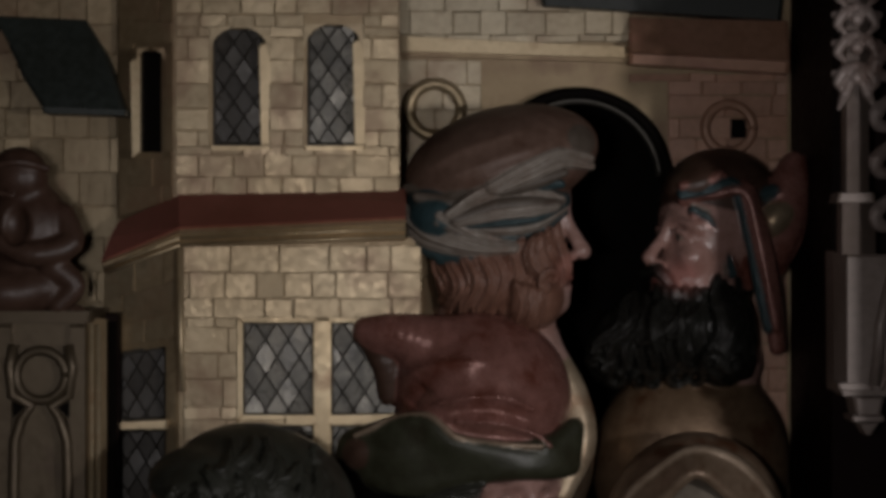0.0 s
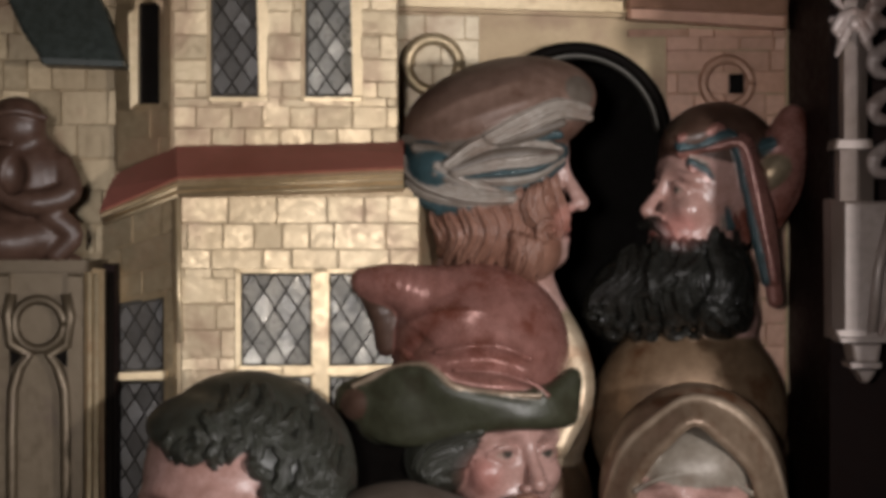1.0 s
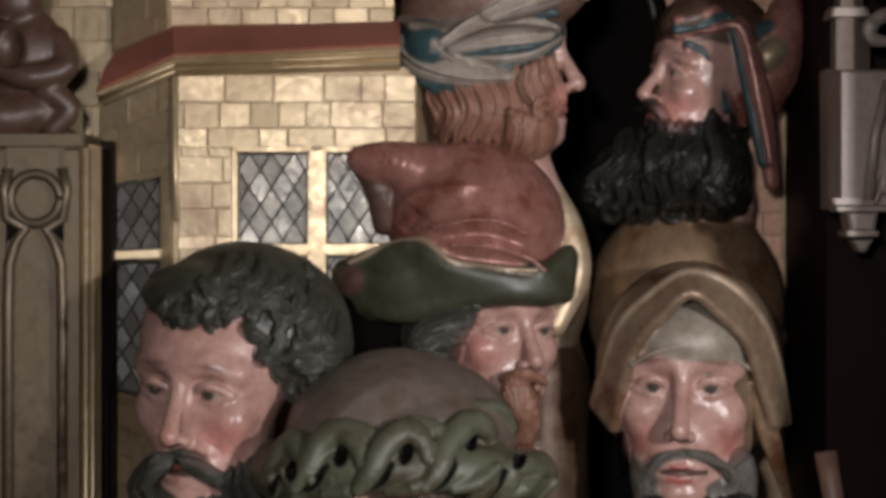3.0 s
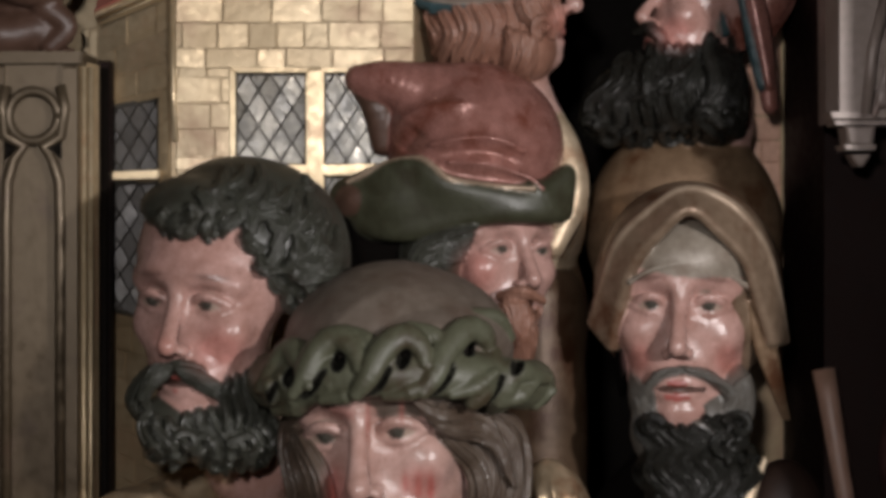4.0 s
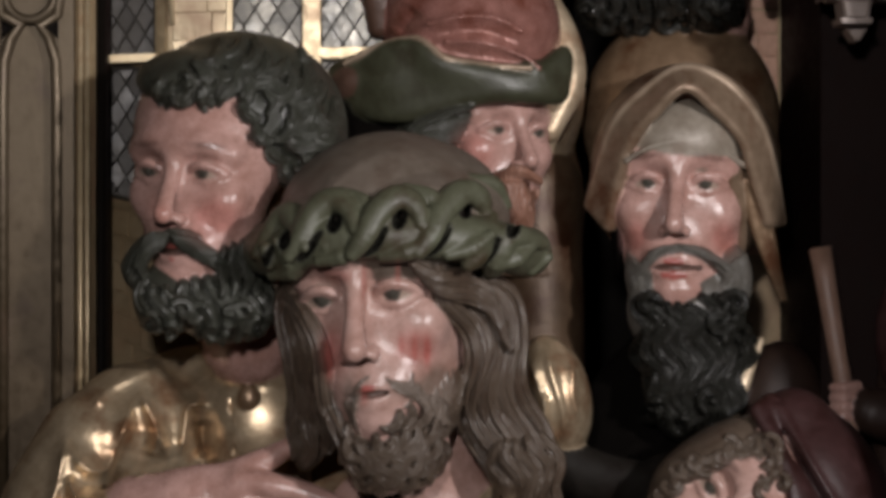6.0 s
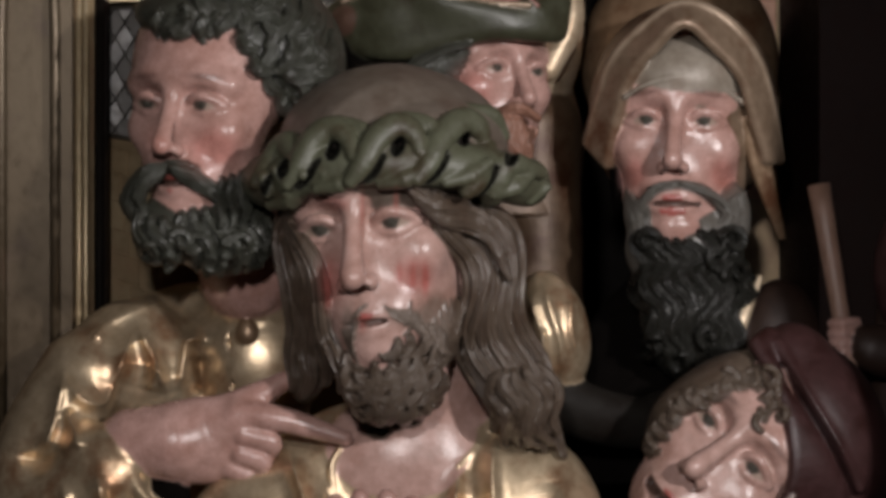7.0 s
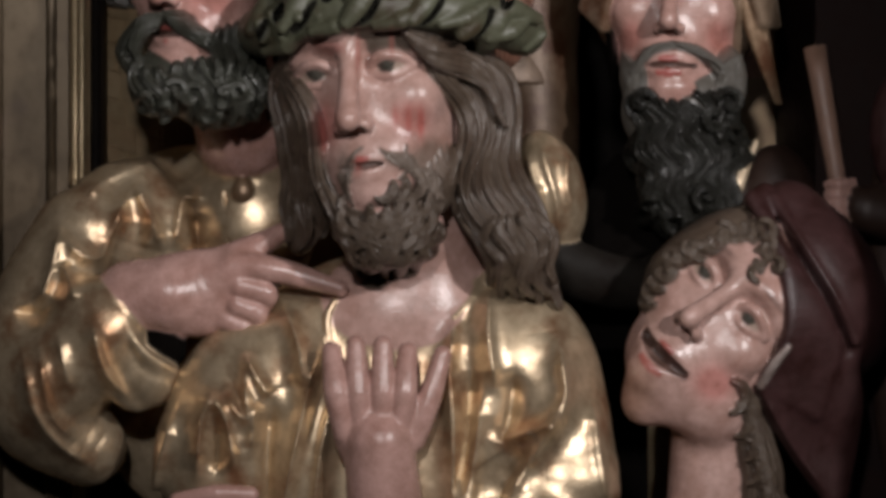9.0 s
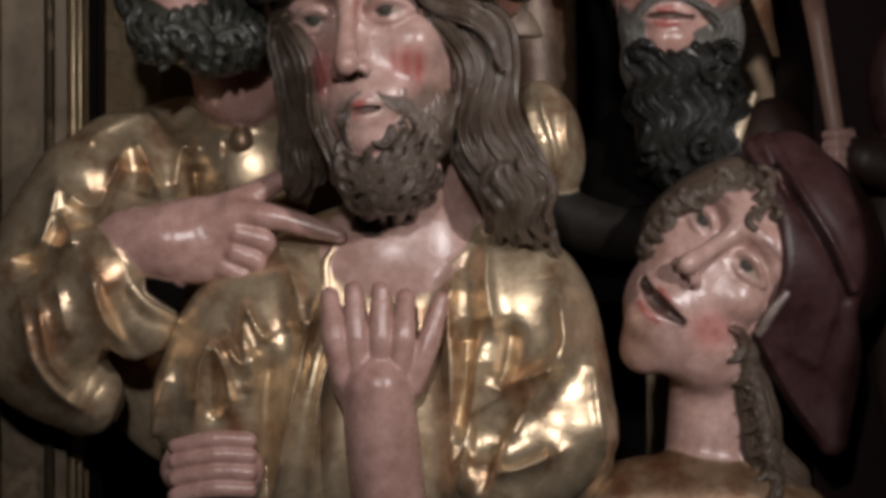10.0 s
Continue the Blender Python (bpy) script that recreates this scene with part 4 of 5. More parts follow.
for v in (60, 150, 232, 326):
    leafage.tube([(1600, v - 34, 0), (1570, v - 22, 10), (1548, v - 2, 18), (1556, v + 20, 14), (1590, v + 22, 4)], [10, 13, 14, 12, 8], GREYCOAT, 5)
    leafage.ball((1552, v - 4, 26), (12, 9, 8), GREYCOAT, 3)
leafage.tube([(1590, 420, 4), (1566, 500, 6), (1548, 560, 6), (1540, 632, 4)], [5, 6, 5], GREYCOAT, 3)
leafage.tube([(1600, 470, 4), (1580, 560, 8), (1560, 632, 6)], [5, 7, 6], GREYCOAT, 3)
leafage.ball((1576, 600, 8), (14, 20, 10), GREYCOAT, 4)
crockets = leafage.finish("crocket_leaves", "grey carved leaves curling from the shaft", "")
crockets.parent = post
rod([put(TOP, 1580, 420, DQ - 0.004), put(TOP, 1556, 520, DQ - 0.006), put(TOP, 1546, 630, DQ - 0.004)], 0.004, GREYWOOD, "tracery_rib", post, 8)

# unseen boards; the right one keeps the right lamp off the back wall
cheek = thing("wall_unseen_boards", "unseen side boards of the shrine box, set to block lamp light", "wall", "structure")
for s in (-1, 1):
    x0, x1 = (0.375, 0.40) if s > 0 else (-0.52, -0.495)
    cvx = [(x, y, z) for z in (1.02, 2.6) for x, y in ((x0, 1.30), (x1, 1.30), (x1, 2.05), (x0, 2.05))]
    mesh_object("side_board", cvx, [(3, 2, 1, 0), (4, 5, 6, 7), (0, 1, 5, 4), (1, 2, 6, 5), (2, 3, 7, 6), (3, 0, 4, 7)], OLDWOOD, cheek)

# room behind the camera
floor = thing("floor", "dark stone church floor", "floor", "structure")
mesh_object("floor_sheet", [(-2.5, -2, 0), (2.5, -2, 0), (2.5, 2.3, 0), (-2.5, 2.3, 0)], [(0, 1, 2, 3)], STONE, floor)
chapel = thing("wall_chapel", "plain pale plastered chapel walls", "wall", "structure")
for x0, x1, y0, y1 in ((-2.6, -2.5, -2, 2.3), (2.5, 2.6, -2, 2.3), (-2.6, 2.6, -2.1, -2), (-2.6, 2.6, 2.3, 2.4)):
    cw = [(x, y, z) for z in (0, 3.6) for x, y in ((x0, y0), (x1, y0), (x1, y1), (x0, y1))]
    mesh_object("wall_side", cw, [(3, 2, 1, 0), (4, 5, 6, 7), (0, 1, 5, 4), (1, 2, 6, 5), (2, 3, 7, 6), (3, 0, 4, 7)], STONE, chapel)
vault = thing("ceiling", "dark stone chapel ceiling", "ceiling", "structure")
mesh_object("ceiling_slab", [(x, y, z) for z in (3.6, 3.7) for x, y in ((-2.6, -2.1), (2.6, -2.1), (2.6, 2.4), (-2.6, 2.4))], [(3, 2, 1, 0), (4, 5, 6, 7), (0, 1, 5, 4), (1, 2, 6, 5), (2, 3, 7, 6), (3, 0, 4, 7)], STONE, vault)
altar = thing("altar_table", "dark stone altar block carrying the shrine", "altar")
av = [(x, y, z) for z in (0.0, 1.02) for x, y in ((-1.1, 1.25), (1.1, 1.25), (1.1, 2.25), (-1.1, 2.25))]
mesh_object("altar_block", av, [(3, 2, 1, 0), (4, 5, 6, 7), (0, 1, 5, 4), (1, 2, 6, 5), (2, 3, 7, 6), (3, 0, 4, 7)], STONE, altar)

# ---- the carved figures ----
def turban_man():
    cv = Carving(HIGH, 1.655, (680, -60, -150), (1080, 1340, 190), 3.0)
    cv.ball((905, 760, -60), (140, 200, 100), BRONZE, 10)
    cv.tube([(950, 740, -30), (960, 1000, -30), (950, 1320, -40)], [88, 86, 86], UMBER, 20)
    cv.tube([(920, 320, 0), (945, 400, 0), (950, 450, -10)], [44, 48, 60], PALE, 14)
    cv.ball((908, 560, -30), (138, 190, 100), DULL, 12)
    cv.tube([(945, 390, 0), (1000, 450, 20), (1022, 545, 40), (985, 640, 60)], [24, 26, 26, 20], DULL, 24)
    head(cv, (903, 158, 0), 168, turned(76, 0, -3), PALE)
    cv.ball((865, 250, 10), (105, 95, 100), REDHAIR, 10)
    cv.ball((940, 290, 40), (48, 56, 70), REDHAIR, 10)
    cv.ball((880, 54, 0), (174, 96, 140), TURBANTOP, 8, -14)
    cv.ball((985, 20, 20), (60, 46, 80), FELT, 10)
    cv.ball((772, 148, 20), (72, 66, 110), TEAL, 8, 10)
    cv.ball((890, 138, 16), (112, 52, 118), TEAL, 8, -12)
    cv.settle()
    tresses(cv, [lock([(772 + i * 25, 206 - i * 3), (778 + i * 24, 262), (772 + i * 23, 318 + i * 5)], 8, 1.25, 0.5 * (i % 3) + 0.9 * (i // 3), 20) for i in range(8)], [12, 17, 9], REDHAIR)
    tresses(cv, [lock([(935 + i * 16, 186 - 8 * i), (940 + i * 15, 232), (962 + i * 9, 268)], 7, 0.9, i * 0.5, 16) for i in range(4)], [10, 14, 8], REDHAIR)
    tresses(cv, [tuft(905 + i * 14, 262 + 4 * i, 92, 60 + 6 * i, 70) for i in range(4)], [9, 14, 7], REDHAIR, 9)
    cv.lay(curl((968, 254), 20, 1.0, 120), [9, 5], REDHAIR, 2, 6)
    cv.settle()
    # bands of cloth, each of several twisted strands
    for a, b, n, coats in (([(706, 104), (770, 142), (850, 182), (905, 196)], [(704, 158), (750, 190), (830, 204), (900, 200)], 5, (LINEN, FELT, LINEN, LINEN, LINEN)),
                           ([(708, 170), (760, 204), (830, 214)], [(722, 196), (770, 222), (830, 218)], 3, (TEAL,)),
                           ([(785, 140), (850, 98), (920, 92), (985, 116)], [(800, 152), (870, 138), (930, 132), (975, 126)], 4, (LINEN, LINEN, FELT, LINEN)),
                           ([(815, 156), (880, 150), (940, 142), (988, 122)], [(830, 164), (890, 180), (940, 172), (990, 138)], 3, (TEAL, LINEN, TEAL)),
                           ([(860, 92), (915, 62), (980, 34), (1036, 44)], [(880, 98), (930, 84), (990, 66), (1040, 72)], 3, (LINEN, LINEN, FELT)),
                           ([(930, 88), (985, 88), (1038, 78)], [(940, 96), (990, 112), (1032, 100)], 2, (TEAL,)),
                           ([(712, 98), (780, 106), (860, 88)], [(730, 110), (800, 118), (870, 98)], 2, (FELT,))):
        for t in range(n):
            f = t / max(n - 1, 1)
            cv.lay([(p[0] * (1 - f) + q[0] * f, p[1] * (1 - f) + q[1] * f) for p, q in zip(a, b)], [9, 12, 12, 8], coats[t % len(coats)], 2, 5)
    cv.settle()
    for pts in ([(730, 70), (820, 20), (930, -14)], [(770, 84), (860, 44), (960, 14)], [(830, 84), (900, 52), (990, 20)]):
        cv.fold(pts, 4, 12)
    cv.dab(1000, 240, 30, 34, (0.52, 0.22, 0.18), 0.5)
    return cv.finish("statue", "carved man in striped turban with long red-brown hair", "statue")


def mitre_man():
    cv = Carving(HIGH, 1.70, (1000, 20, -150), (1440, 900, 170), 3.0)
    cv.ball((1215, 600, -30), (175, 190, 110), BRONZE, 10)
    head(cv, (1236, 200, 0), 140, turned(-62, 12, 0), FLESH)
    cv.ball((1265, 130, -20), (105, 92, 95), BROWNWOOD, 8)
    cv.ball((1225, 95, 20), (62, 36, 70), BROWNWOOD, 10, -20)
    cv.ball((1378, 150, 10), (42, 112, 40), REDCLOTH, 6, 12)
    cv.tube([(1412, 55, 10), (1416, 130, 10), (1405, 200, 10), (1370, 260, 10)], [8, 8, 7, 6], REDCLOTH, 4)
    cv.ball((1362, 160, 40), (26, 40, 24), LEAF, 6, 50)
    cv.tube([(1345, 118, 34), (1385, 106, 28)], 15, TEAL, 6)
    cv.tube([(1310, 110, 60), (1345, 230, 62), (1368, 385, 56)], [20, 22, 15], REDCLOTH, 5)
    cv.ball((1285, 250, -20), (50, 70, 60), BLACKHAIR, 8)
    cv.ball((1106, 376, 16), (66, 92, 54), BLACKHAIR, 14, 42)
    cv.ball((1185, 355, 34), (85, 72, 60), BLACKHAIR, 14)
    cv.ball((1268, 375, 20), (64, 82, 64), BLACKHAIR, 10)
    cv.tube([(1128, 254, 38), (1158, 250, 66), (1186, 282, 70)], [8, 13, 10], BLACKHAIR, 6)
    cv.settle()
    for off, c, r in ((0, TEAL, 10), (-18, REDCLOTH, 8), (18, REDCLOTH, 8)):
        cv.lay([(1200, 112 + off * 0.8), (1250, 102 + off * 0.8), (1292 + off, 96 + off * 0.7), (1316 + off, 180), (1336 + off, 280), (1352 + off * 0.8, 350)], r, c, 3, -1)
    for off, c, r in ((0, TEAL, 8), (-13, LINEN, 4), (13, REDCLOTH, 6)):
        cv.lay([(1218, 142 + off * 0.6), (1250, 160 + off), (1272 + off * 0.5, 200 + off), (1288 + off, 256)], r, c, 3, -1)
    tresses(cv, [lock([(1118 + i * 15, 292 - 10 * math.sin(i * 0.3)), (1092 + i * 19, 336), (1058 + i * 23, 386 + i * 3), (1034 + i * 26, 414 + 34 * math.sin(i * 0.28) + (i > 8) * 12)], 8, 1.9, 0.5 * (i % 4) + 1.7 * (i // 4), 26) for i in range(12)], [9, 14, 14, 8], BLACKHAIR, 5)
    tresses(cv, [lock([(1262 + i * 15, 262 + i * 10), (1268 + i * 15, 330), (1256 + i * 18, 400), (1276 + i * 14, 452 - 12 * i)], 9, 1.7, 0.5 * i, 22) for i in range(4)], [9, 15, 14, 8], BLACKHAIR, 7)
    r2 = random.Random(3)
    for i in range(10):
        u, v = 1120 + 130 * r2.random(), 300 + 50 * r2.random()
        cv.lay(tuft(u, v, r2.uniform(55, 75), 110, r2.choice((60, -40))), [5, 8, 4], BLACKHAIR, 1.5, 3)
    cv.settle()
    for i in range(8):
        p = curl((1052 + 34 * i, 418 + 22 * math.sin(i * 0.6) + 8 * (i % 2)), 21, 0.9, 200 + 50 * i, 1 - 2 * (i % 2))
        cv.lay(p, [8, 9, 4], BLACKHAIR, 1.5, 4)
        cv.lay(beside(p, 4), [2.8, 2.8], BLACKHAIR, 1, 12)
    cv.dab(1200, 255, 34, 30, (0.50, 0.20, 0.17), 0.6)
    return cv.finish("statue", "carved black-bearded man in a banded mitre", "statue")


def helmet_man():
    cv = Carving(HIGH, 1.63, (560, 270, -160), (1060, 900, 190), 3.0)
    cv.ball((880, 900, -60), (150, 140, 80), UMBER, 10)
    head(cv, (881, 646, 10), 168, turned(35, 0, 0), FLESH)
    # near-black lump stands in for the shade below the brim's left end
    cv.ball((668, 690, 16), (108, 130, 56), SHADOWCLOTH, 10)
    cv.ball((845, 462, 10), (158, 148, 150), REDCLOTH, 8, 8)
    cv.ball((750, 425, 0), (62, 85, 92), REDCLOTH, 24)
    cv.tube([(640, 345, 60), (690, 345, 70), (760, 370, 60)], [24, 30, 48], REDCLOTH, 14)
    cv.tube([(668, 362, 60), (760, 366, 60), (850, 384, 50)], [26, 42, 60], REDCLOTH, 24)
    cv.tube([(640, 350, 52), (672, 400, 50), (680, 460, 40)], [22, 26, 20], BROWNWOOD, 8)
    cv.ball((720, 560, 20), (100, 62, 100), GREENBRIM, 10, -4)
    cv.loft([(608, 540, 40), (690, 506, 96), (745, 500, 120), (790, 532, 134), (860, 548, 138), (950, 554, 116), (1008, 512, 76)],
            [(612, 590, 30), (690, 622, 88), (760, 620, 112), (850, 598, 128), (915, 590, 128), (965, 590, 108), (1000, 588, 80)], 10, 13, GREENBRIM, 16)
    cv.ball((640, 560, 30), (44, 40, 60), BROWNWOOD, 14)
    cv.ball((775, 660, 40), (66, 62, 70), DARKHAIR, 8)
    cv.tube([(915, 752, 130), (925, 800, 125), (915, 860, 100)], [26, 34, 30], REDHAIR, 8)
    cv.tube([(890, 735, 120), (930, 728, 150), (965, 742, 118)], [9, 12, 8], REDHAIR, 5)
    cv.settle()
    cv.fold([(768, 470), (830, 457), (890, 460), (940, 484)], 7, 7)
    cv.fold([(790, 500), (870, 503), (930, 522), (975, 550)], 7, 7)
    cv.fold([(700, 430), (760, 400), (860, 392)], 6, 12)
    cv.fold([(780, 485), (860, 480), (930, 500)], -6, 12)
    cv.fold([(720, 480), (750, 440)], -6, 16)
    cv.settle()
    cv.lay([(620, 530), (690, 497), (745, 490), (775, 508), (800, 528), (860, 540), (950, 545)], 4.5, HOODEDGE, 3, 2)
    cv.lay([(768, 468), (820, 460), (880, 462), (935, 480)], 3.5, REDCLOTH, 3, 0)
    cv.lay([(800, 500), (870, 503), (940, 525), (965, 545)], 3.5, REDCLOTH, 3, 0)
    tresses(cv, [[(846 - 5 * i, 612 + 11 * i), (800 - 4 * i, 622 + 11 * i), (755 + i, 640 + 10 * i), (732 + 5 * i, 672 + 5 * i), (742 + 10 * i, 700)] for i in range(6)], [8, 11, 6], DARKHAIR, 4)
    for i in range(12):
        cv.lay(wavy((892 + i * 6, 752), (898 + i * 4, 850), 5, 1.5, i, 10), [5, 4], REDHAIR, 2, 2)
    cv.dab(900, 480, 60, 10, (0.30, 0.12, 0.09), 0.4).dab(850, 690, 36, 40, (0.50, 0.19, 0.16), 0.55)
    return cv.finish("statue", "carved man in dented red dome hat with green brim", "statue")


def curly_man():
    cv = Carving(FOOT, 1.50, (-130, -420, -190), (660, 890, 235), 2.8)
    # body in a gilded tunic
    cv.ball((340, 500, -160), (205, 330, 80), LEAF, 20)
    cv.ball((225, 330, -95), (120, 130, 80), LEAF, 40)
    cv.ball((440, 310, -112), (118, 130, 88), LEAF, 40)
    cv.tube([(140, 330, -40), (70, 470, -10), (60, 620, 10), (150, 700, 0)], [85, 95, 100, 70], LEAF, 40)
    cv.tube([(60, 600, 30), (120, 550, 60), (165, 500, 75)], [95, 92, 90], LEAF, 30)
    cv.settle()
    for pts, high, wide in (([(105, 320), (138, 358), (178, 362), (200, 310), (224, 248)], 18, 15), ([(236, 236), (262, 290), (286, 356)], 18, 14), ([(306, 356), (314, 300), (322, 262), (352, 262)], 15, 11),
                            ([(268, 300), (256, 350)], 10, 10), ([(160, 470), (180, 560), (238, 628)], 20, 18), ([(36, 530), (56, 630), (96, 690), (165, 738)], 18, 20),
                            ([(104, 310), (86, 390), (66, 446)], 15, 14), ([(106, 370), (132, 442)], 14, 13), ([(66, 520), (84, 630), (130, 690)], 12, 14), ([(100, 500), (120, 600)], 10, 12),
                            ([(200, 300), (188, 400), (170, 430)], -16, 18), ([(345, 290), (350, 360)], -12, 10), ([(20, 460), (110, 470), (150, 440)], -22, 16), ([(150, 260), (190, 225), (280, 190)], 8, 16)):
        cv.fold(pts, high, wide)
    cv.settle()
    cv.lay([(392, 175), (395, 250), (402, 345)], 3, None, 3, 0, True)
    cv.tube([(425, 60, -40), (425, 130, -55), (425, 165, -75)], [66, 64, 60], FLESH, 10)
    cv.settle()
    cv.lay([(322, 150), (345, 178), (392, 204), (450, 200), (505, 182)], 6, LEAF, 4, 2)
    cv.ball((426, 251, cv.front(426, 251) + 2), (20, 21, 12), BRONZE, 3)
    cv.settle()
    # cuff and pointing hand
    cv.tube([(110, 560, 55), (178, 480, 84)], [90, 84], LEAF, 24)
    # near-black lump paints the shade inside the cuff
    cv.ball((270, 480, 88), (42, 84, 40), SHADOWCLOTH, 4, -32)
    cv.tube([(236, 368, 108), (212, 430, 136), (222, 490, 146), (258, 538, 134), (312, 566, 100)], [6, 9, 10, 10, 7], LEAF, 6)
    cv.ball((226, 556, 88), (98, 56, 48), LEAF, 20, 32)
    cv.tube([(150, 455, 120), (182, 560, 126), (238, 622, 92), (300, 572, 92)], [14, 22, 16, 8], LEAF, 16)
    cv.tube([(225, 430, 95), (290, 428, 105)], [60, 68], FLESH, 10)
    cv.ball((348, 426, 108), (98, 78, 46), FLESH, 18, -4)
    cv.ball((405, 395, 120), (52, 42, 36), FLESH, 16)
    cv.tube([(410, 378, 130), (470, 382, 142), (530, 396, 146), (600, 418, 150)], [28, 24, 21, 14], FLESH, 10)
    cv.tube([(370, 380, 110), (440, 350, 112), (500, 316, 104)], [30, 26, 16], FLESH, 10)
    for pts in ([(420, 412, 136), (468, 426, 138), (462, 450, 118)], [(415, 445, 130), (452, 462, 130), (440, 484, 112)], [(395, 470, 120), (430, 492, 120), (415, 506, 104)]):
        cv.tube(pts, [24, 20, 16], FLESH, 5)
    # head
    cv.base(MID, 82, 55)
    head(cv, (366, 412, -40), 212, turned(-30, 3, -2), FLESH)
    cv.ball((442, 314, -88), (172, 130, 142), DARKHAIR, 8, 12)
    cv.ball((535, 355, -62), (84, 104, 112), DARKHAIR, 10)
    cv.ball((335, 250, -32), (92, 46, 92), DARKHAIR, 10, -8)
    cv.ball((300, 640, 22), (62, 62, 64), DARKHAIR, 14, 10)
    cv.ball((400, 645, -4), (98, 78, 86), DARKHAIR, 14)
    cv.ball((425, 560, 4), (44, 56, 56), DARKHAIR, 10)
    cv.tube([(300, 522, 75), (266, 538, 68), (240, 582, 46), (256, 620, 36)], [10, 20, 24, 18], DARKHAIR, 6)
    cv.tube([(305, 520, 78), (345, 532, 70), (384, 566, 50)], [12, 20, 16], DARKHAIR, 6)
    cv.settle()
    # overlapping commas of hair, row by row from the crown
    r2 = random.Random(8)
    for row in range(10):
        for col in range(11):
            u, v = 262 + col * 33 + (row % 2) * 16 + r2.uniform(-9, 9), 192 + row * 27 + r2.uniform(-8, 8)
            if ((u - 438) / 178) ** 2 + ((v - 312) / 132) ** 2 > 1 or v > 248 and u < 430 + (v - 248) * 0.62:
                continue
            p = tuft(u, v, r2.uniform(58, 80), r2.uniform(20, 120), r2.choice((150, -150, 120)))
            cv.lay(p, [10, 15, 15, 6], DARKHAIR, 1.5, 8)
            for off in (-8, 0, 8):
                cv.lay(beside(p, off), [4.5, 5, 3], DARKHAIR, 1, 16)
    cv.settle()
    tresses(cv, [tuft(432 + 24 * k, 288 + 38 * k, 50, 110, -120) for k in range(5)], [9, 13, 6], DARKHAIR, 5)
    tresses(cv, [tuft(285 + i * 26, 252 + 6 * (i % 2), 46, 120 + 20 * (i % 3), -60) for i in range(6)], [9, 12, 5], DARKHAIR, 4)
    # beard
    tresses(cv, [lock([(252 + i * 25, 606 + 8 * math.sin(i) - (i > 5) * 20), (266 + i * 25, 656), (284 + i * 24, 716 - abs(i - 4) * 3)], 9, 1.1, 0.6 * (i % 3), 16) for i in range(10)], [11, 15, 8], DARKHAIR, 5)
    for i in range(9):
        cv.lay(curl((272 + i * 27, 668 + 20 * math.sin(i * 2.0)), 24, 0.8, 60 + 80 * i, 1 - 2 * (i % 2)), [7, 8, 4], DARKHAIR, 1.5, 5)
    tresses(cv, [lock([(400 + i * 18, 545 - i * 4), (398 + i * 20, 585), (392 + i * 22, 625)], 5, 0.9, i * 0.4, 12) for i in range(4)], [8, 11, 7], DARKHAIR, 3)
    tresses(cv, [lock([(298 - i * 2, 518 + i * 7), (268 - i * 3, 532 + i * 10), (240 + i * 6, 575 + i * 12)], 4, 0.6, 0, 12) for i in range(4)], [6, 10, 6], DARKHAIR, 3)
    tresses(cv, [lock([(306 + i * 4, 520 + i * 6), (345, 528 + i * 9), (386, 556 + i * 12)], 3, 0.6, 0, 12) for i in range(3)], [6, 9, 6], DARKHAIR, 3)
    cv.dab(385, 490, 50, 40, (0.50, 0.18, 0.15), 0.55).dab(285, 480, 20, 24, (0.52, 0.22, 0.18), 0.4)
    return cv.finish("statue", "carved curly dark-bearded man in gilded tunic, pointing", "statue")


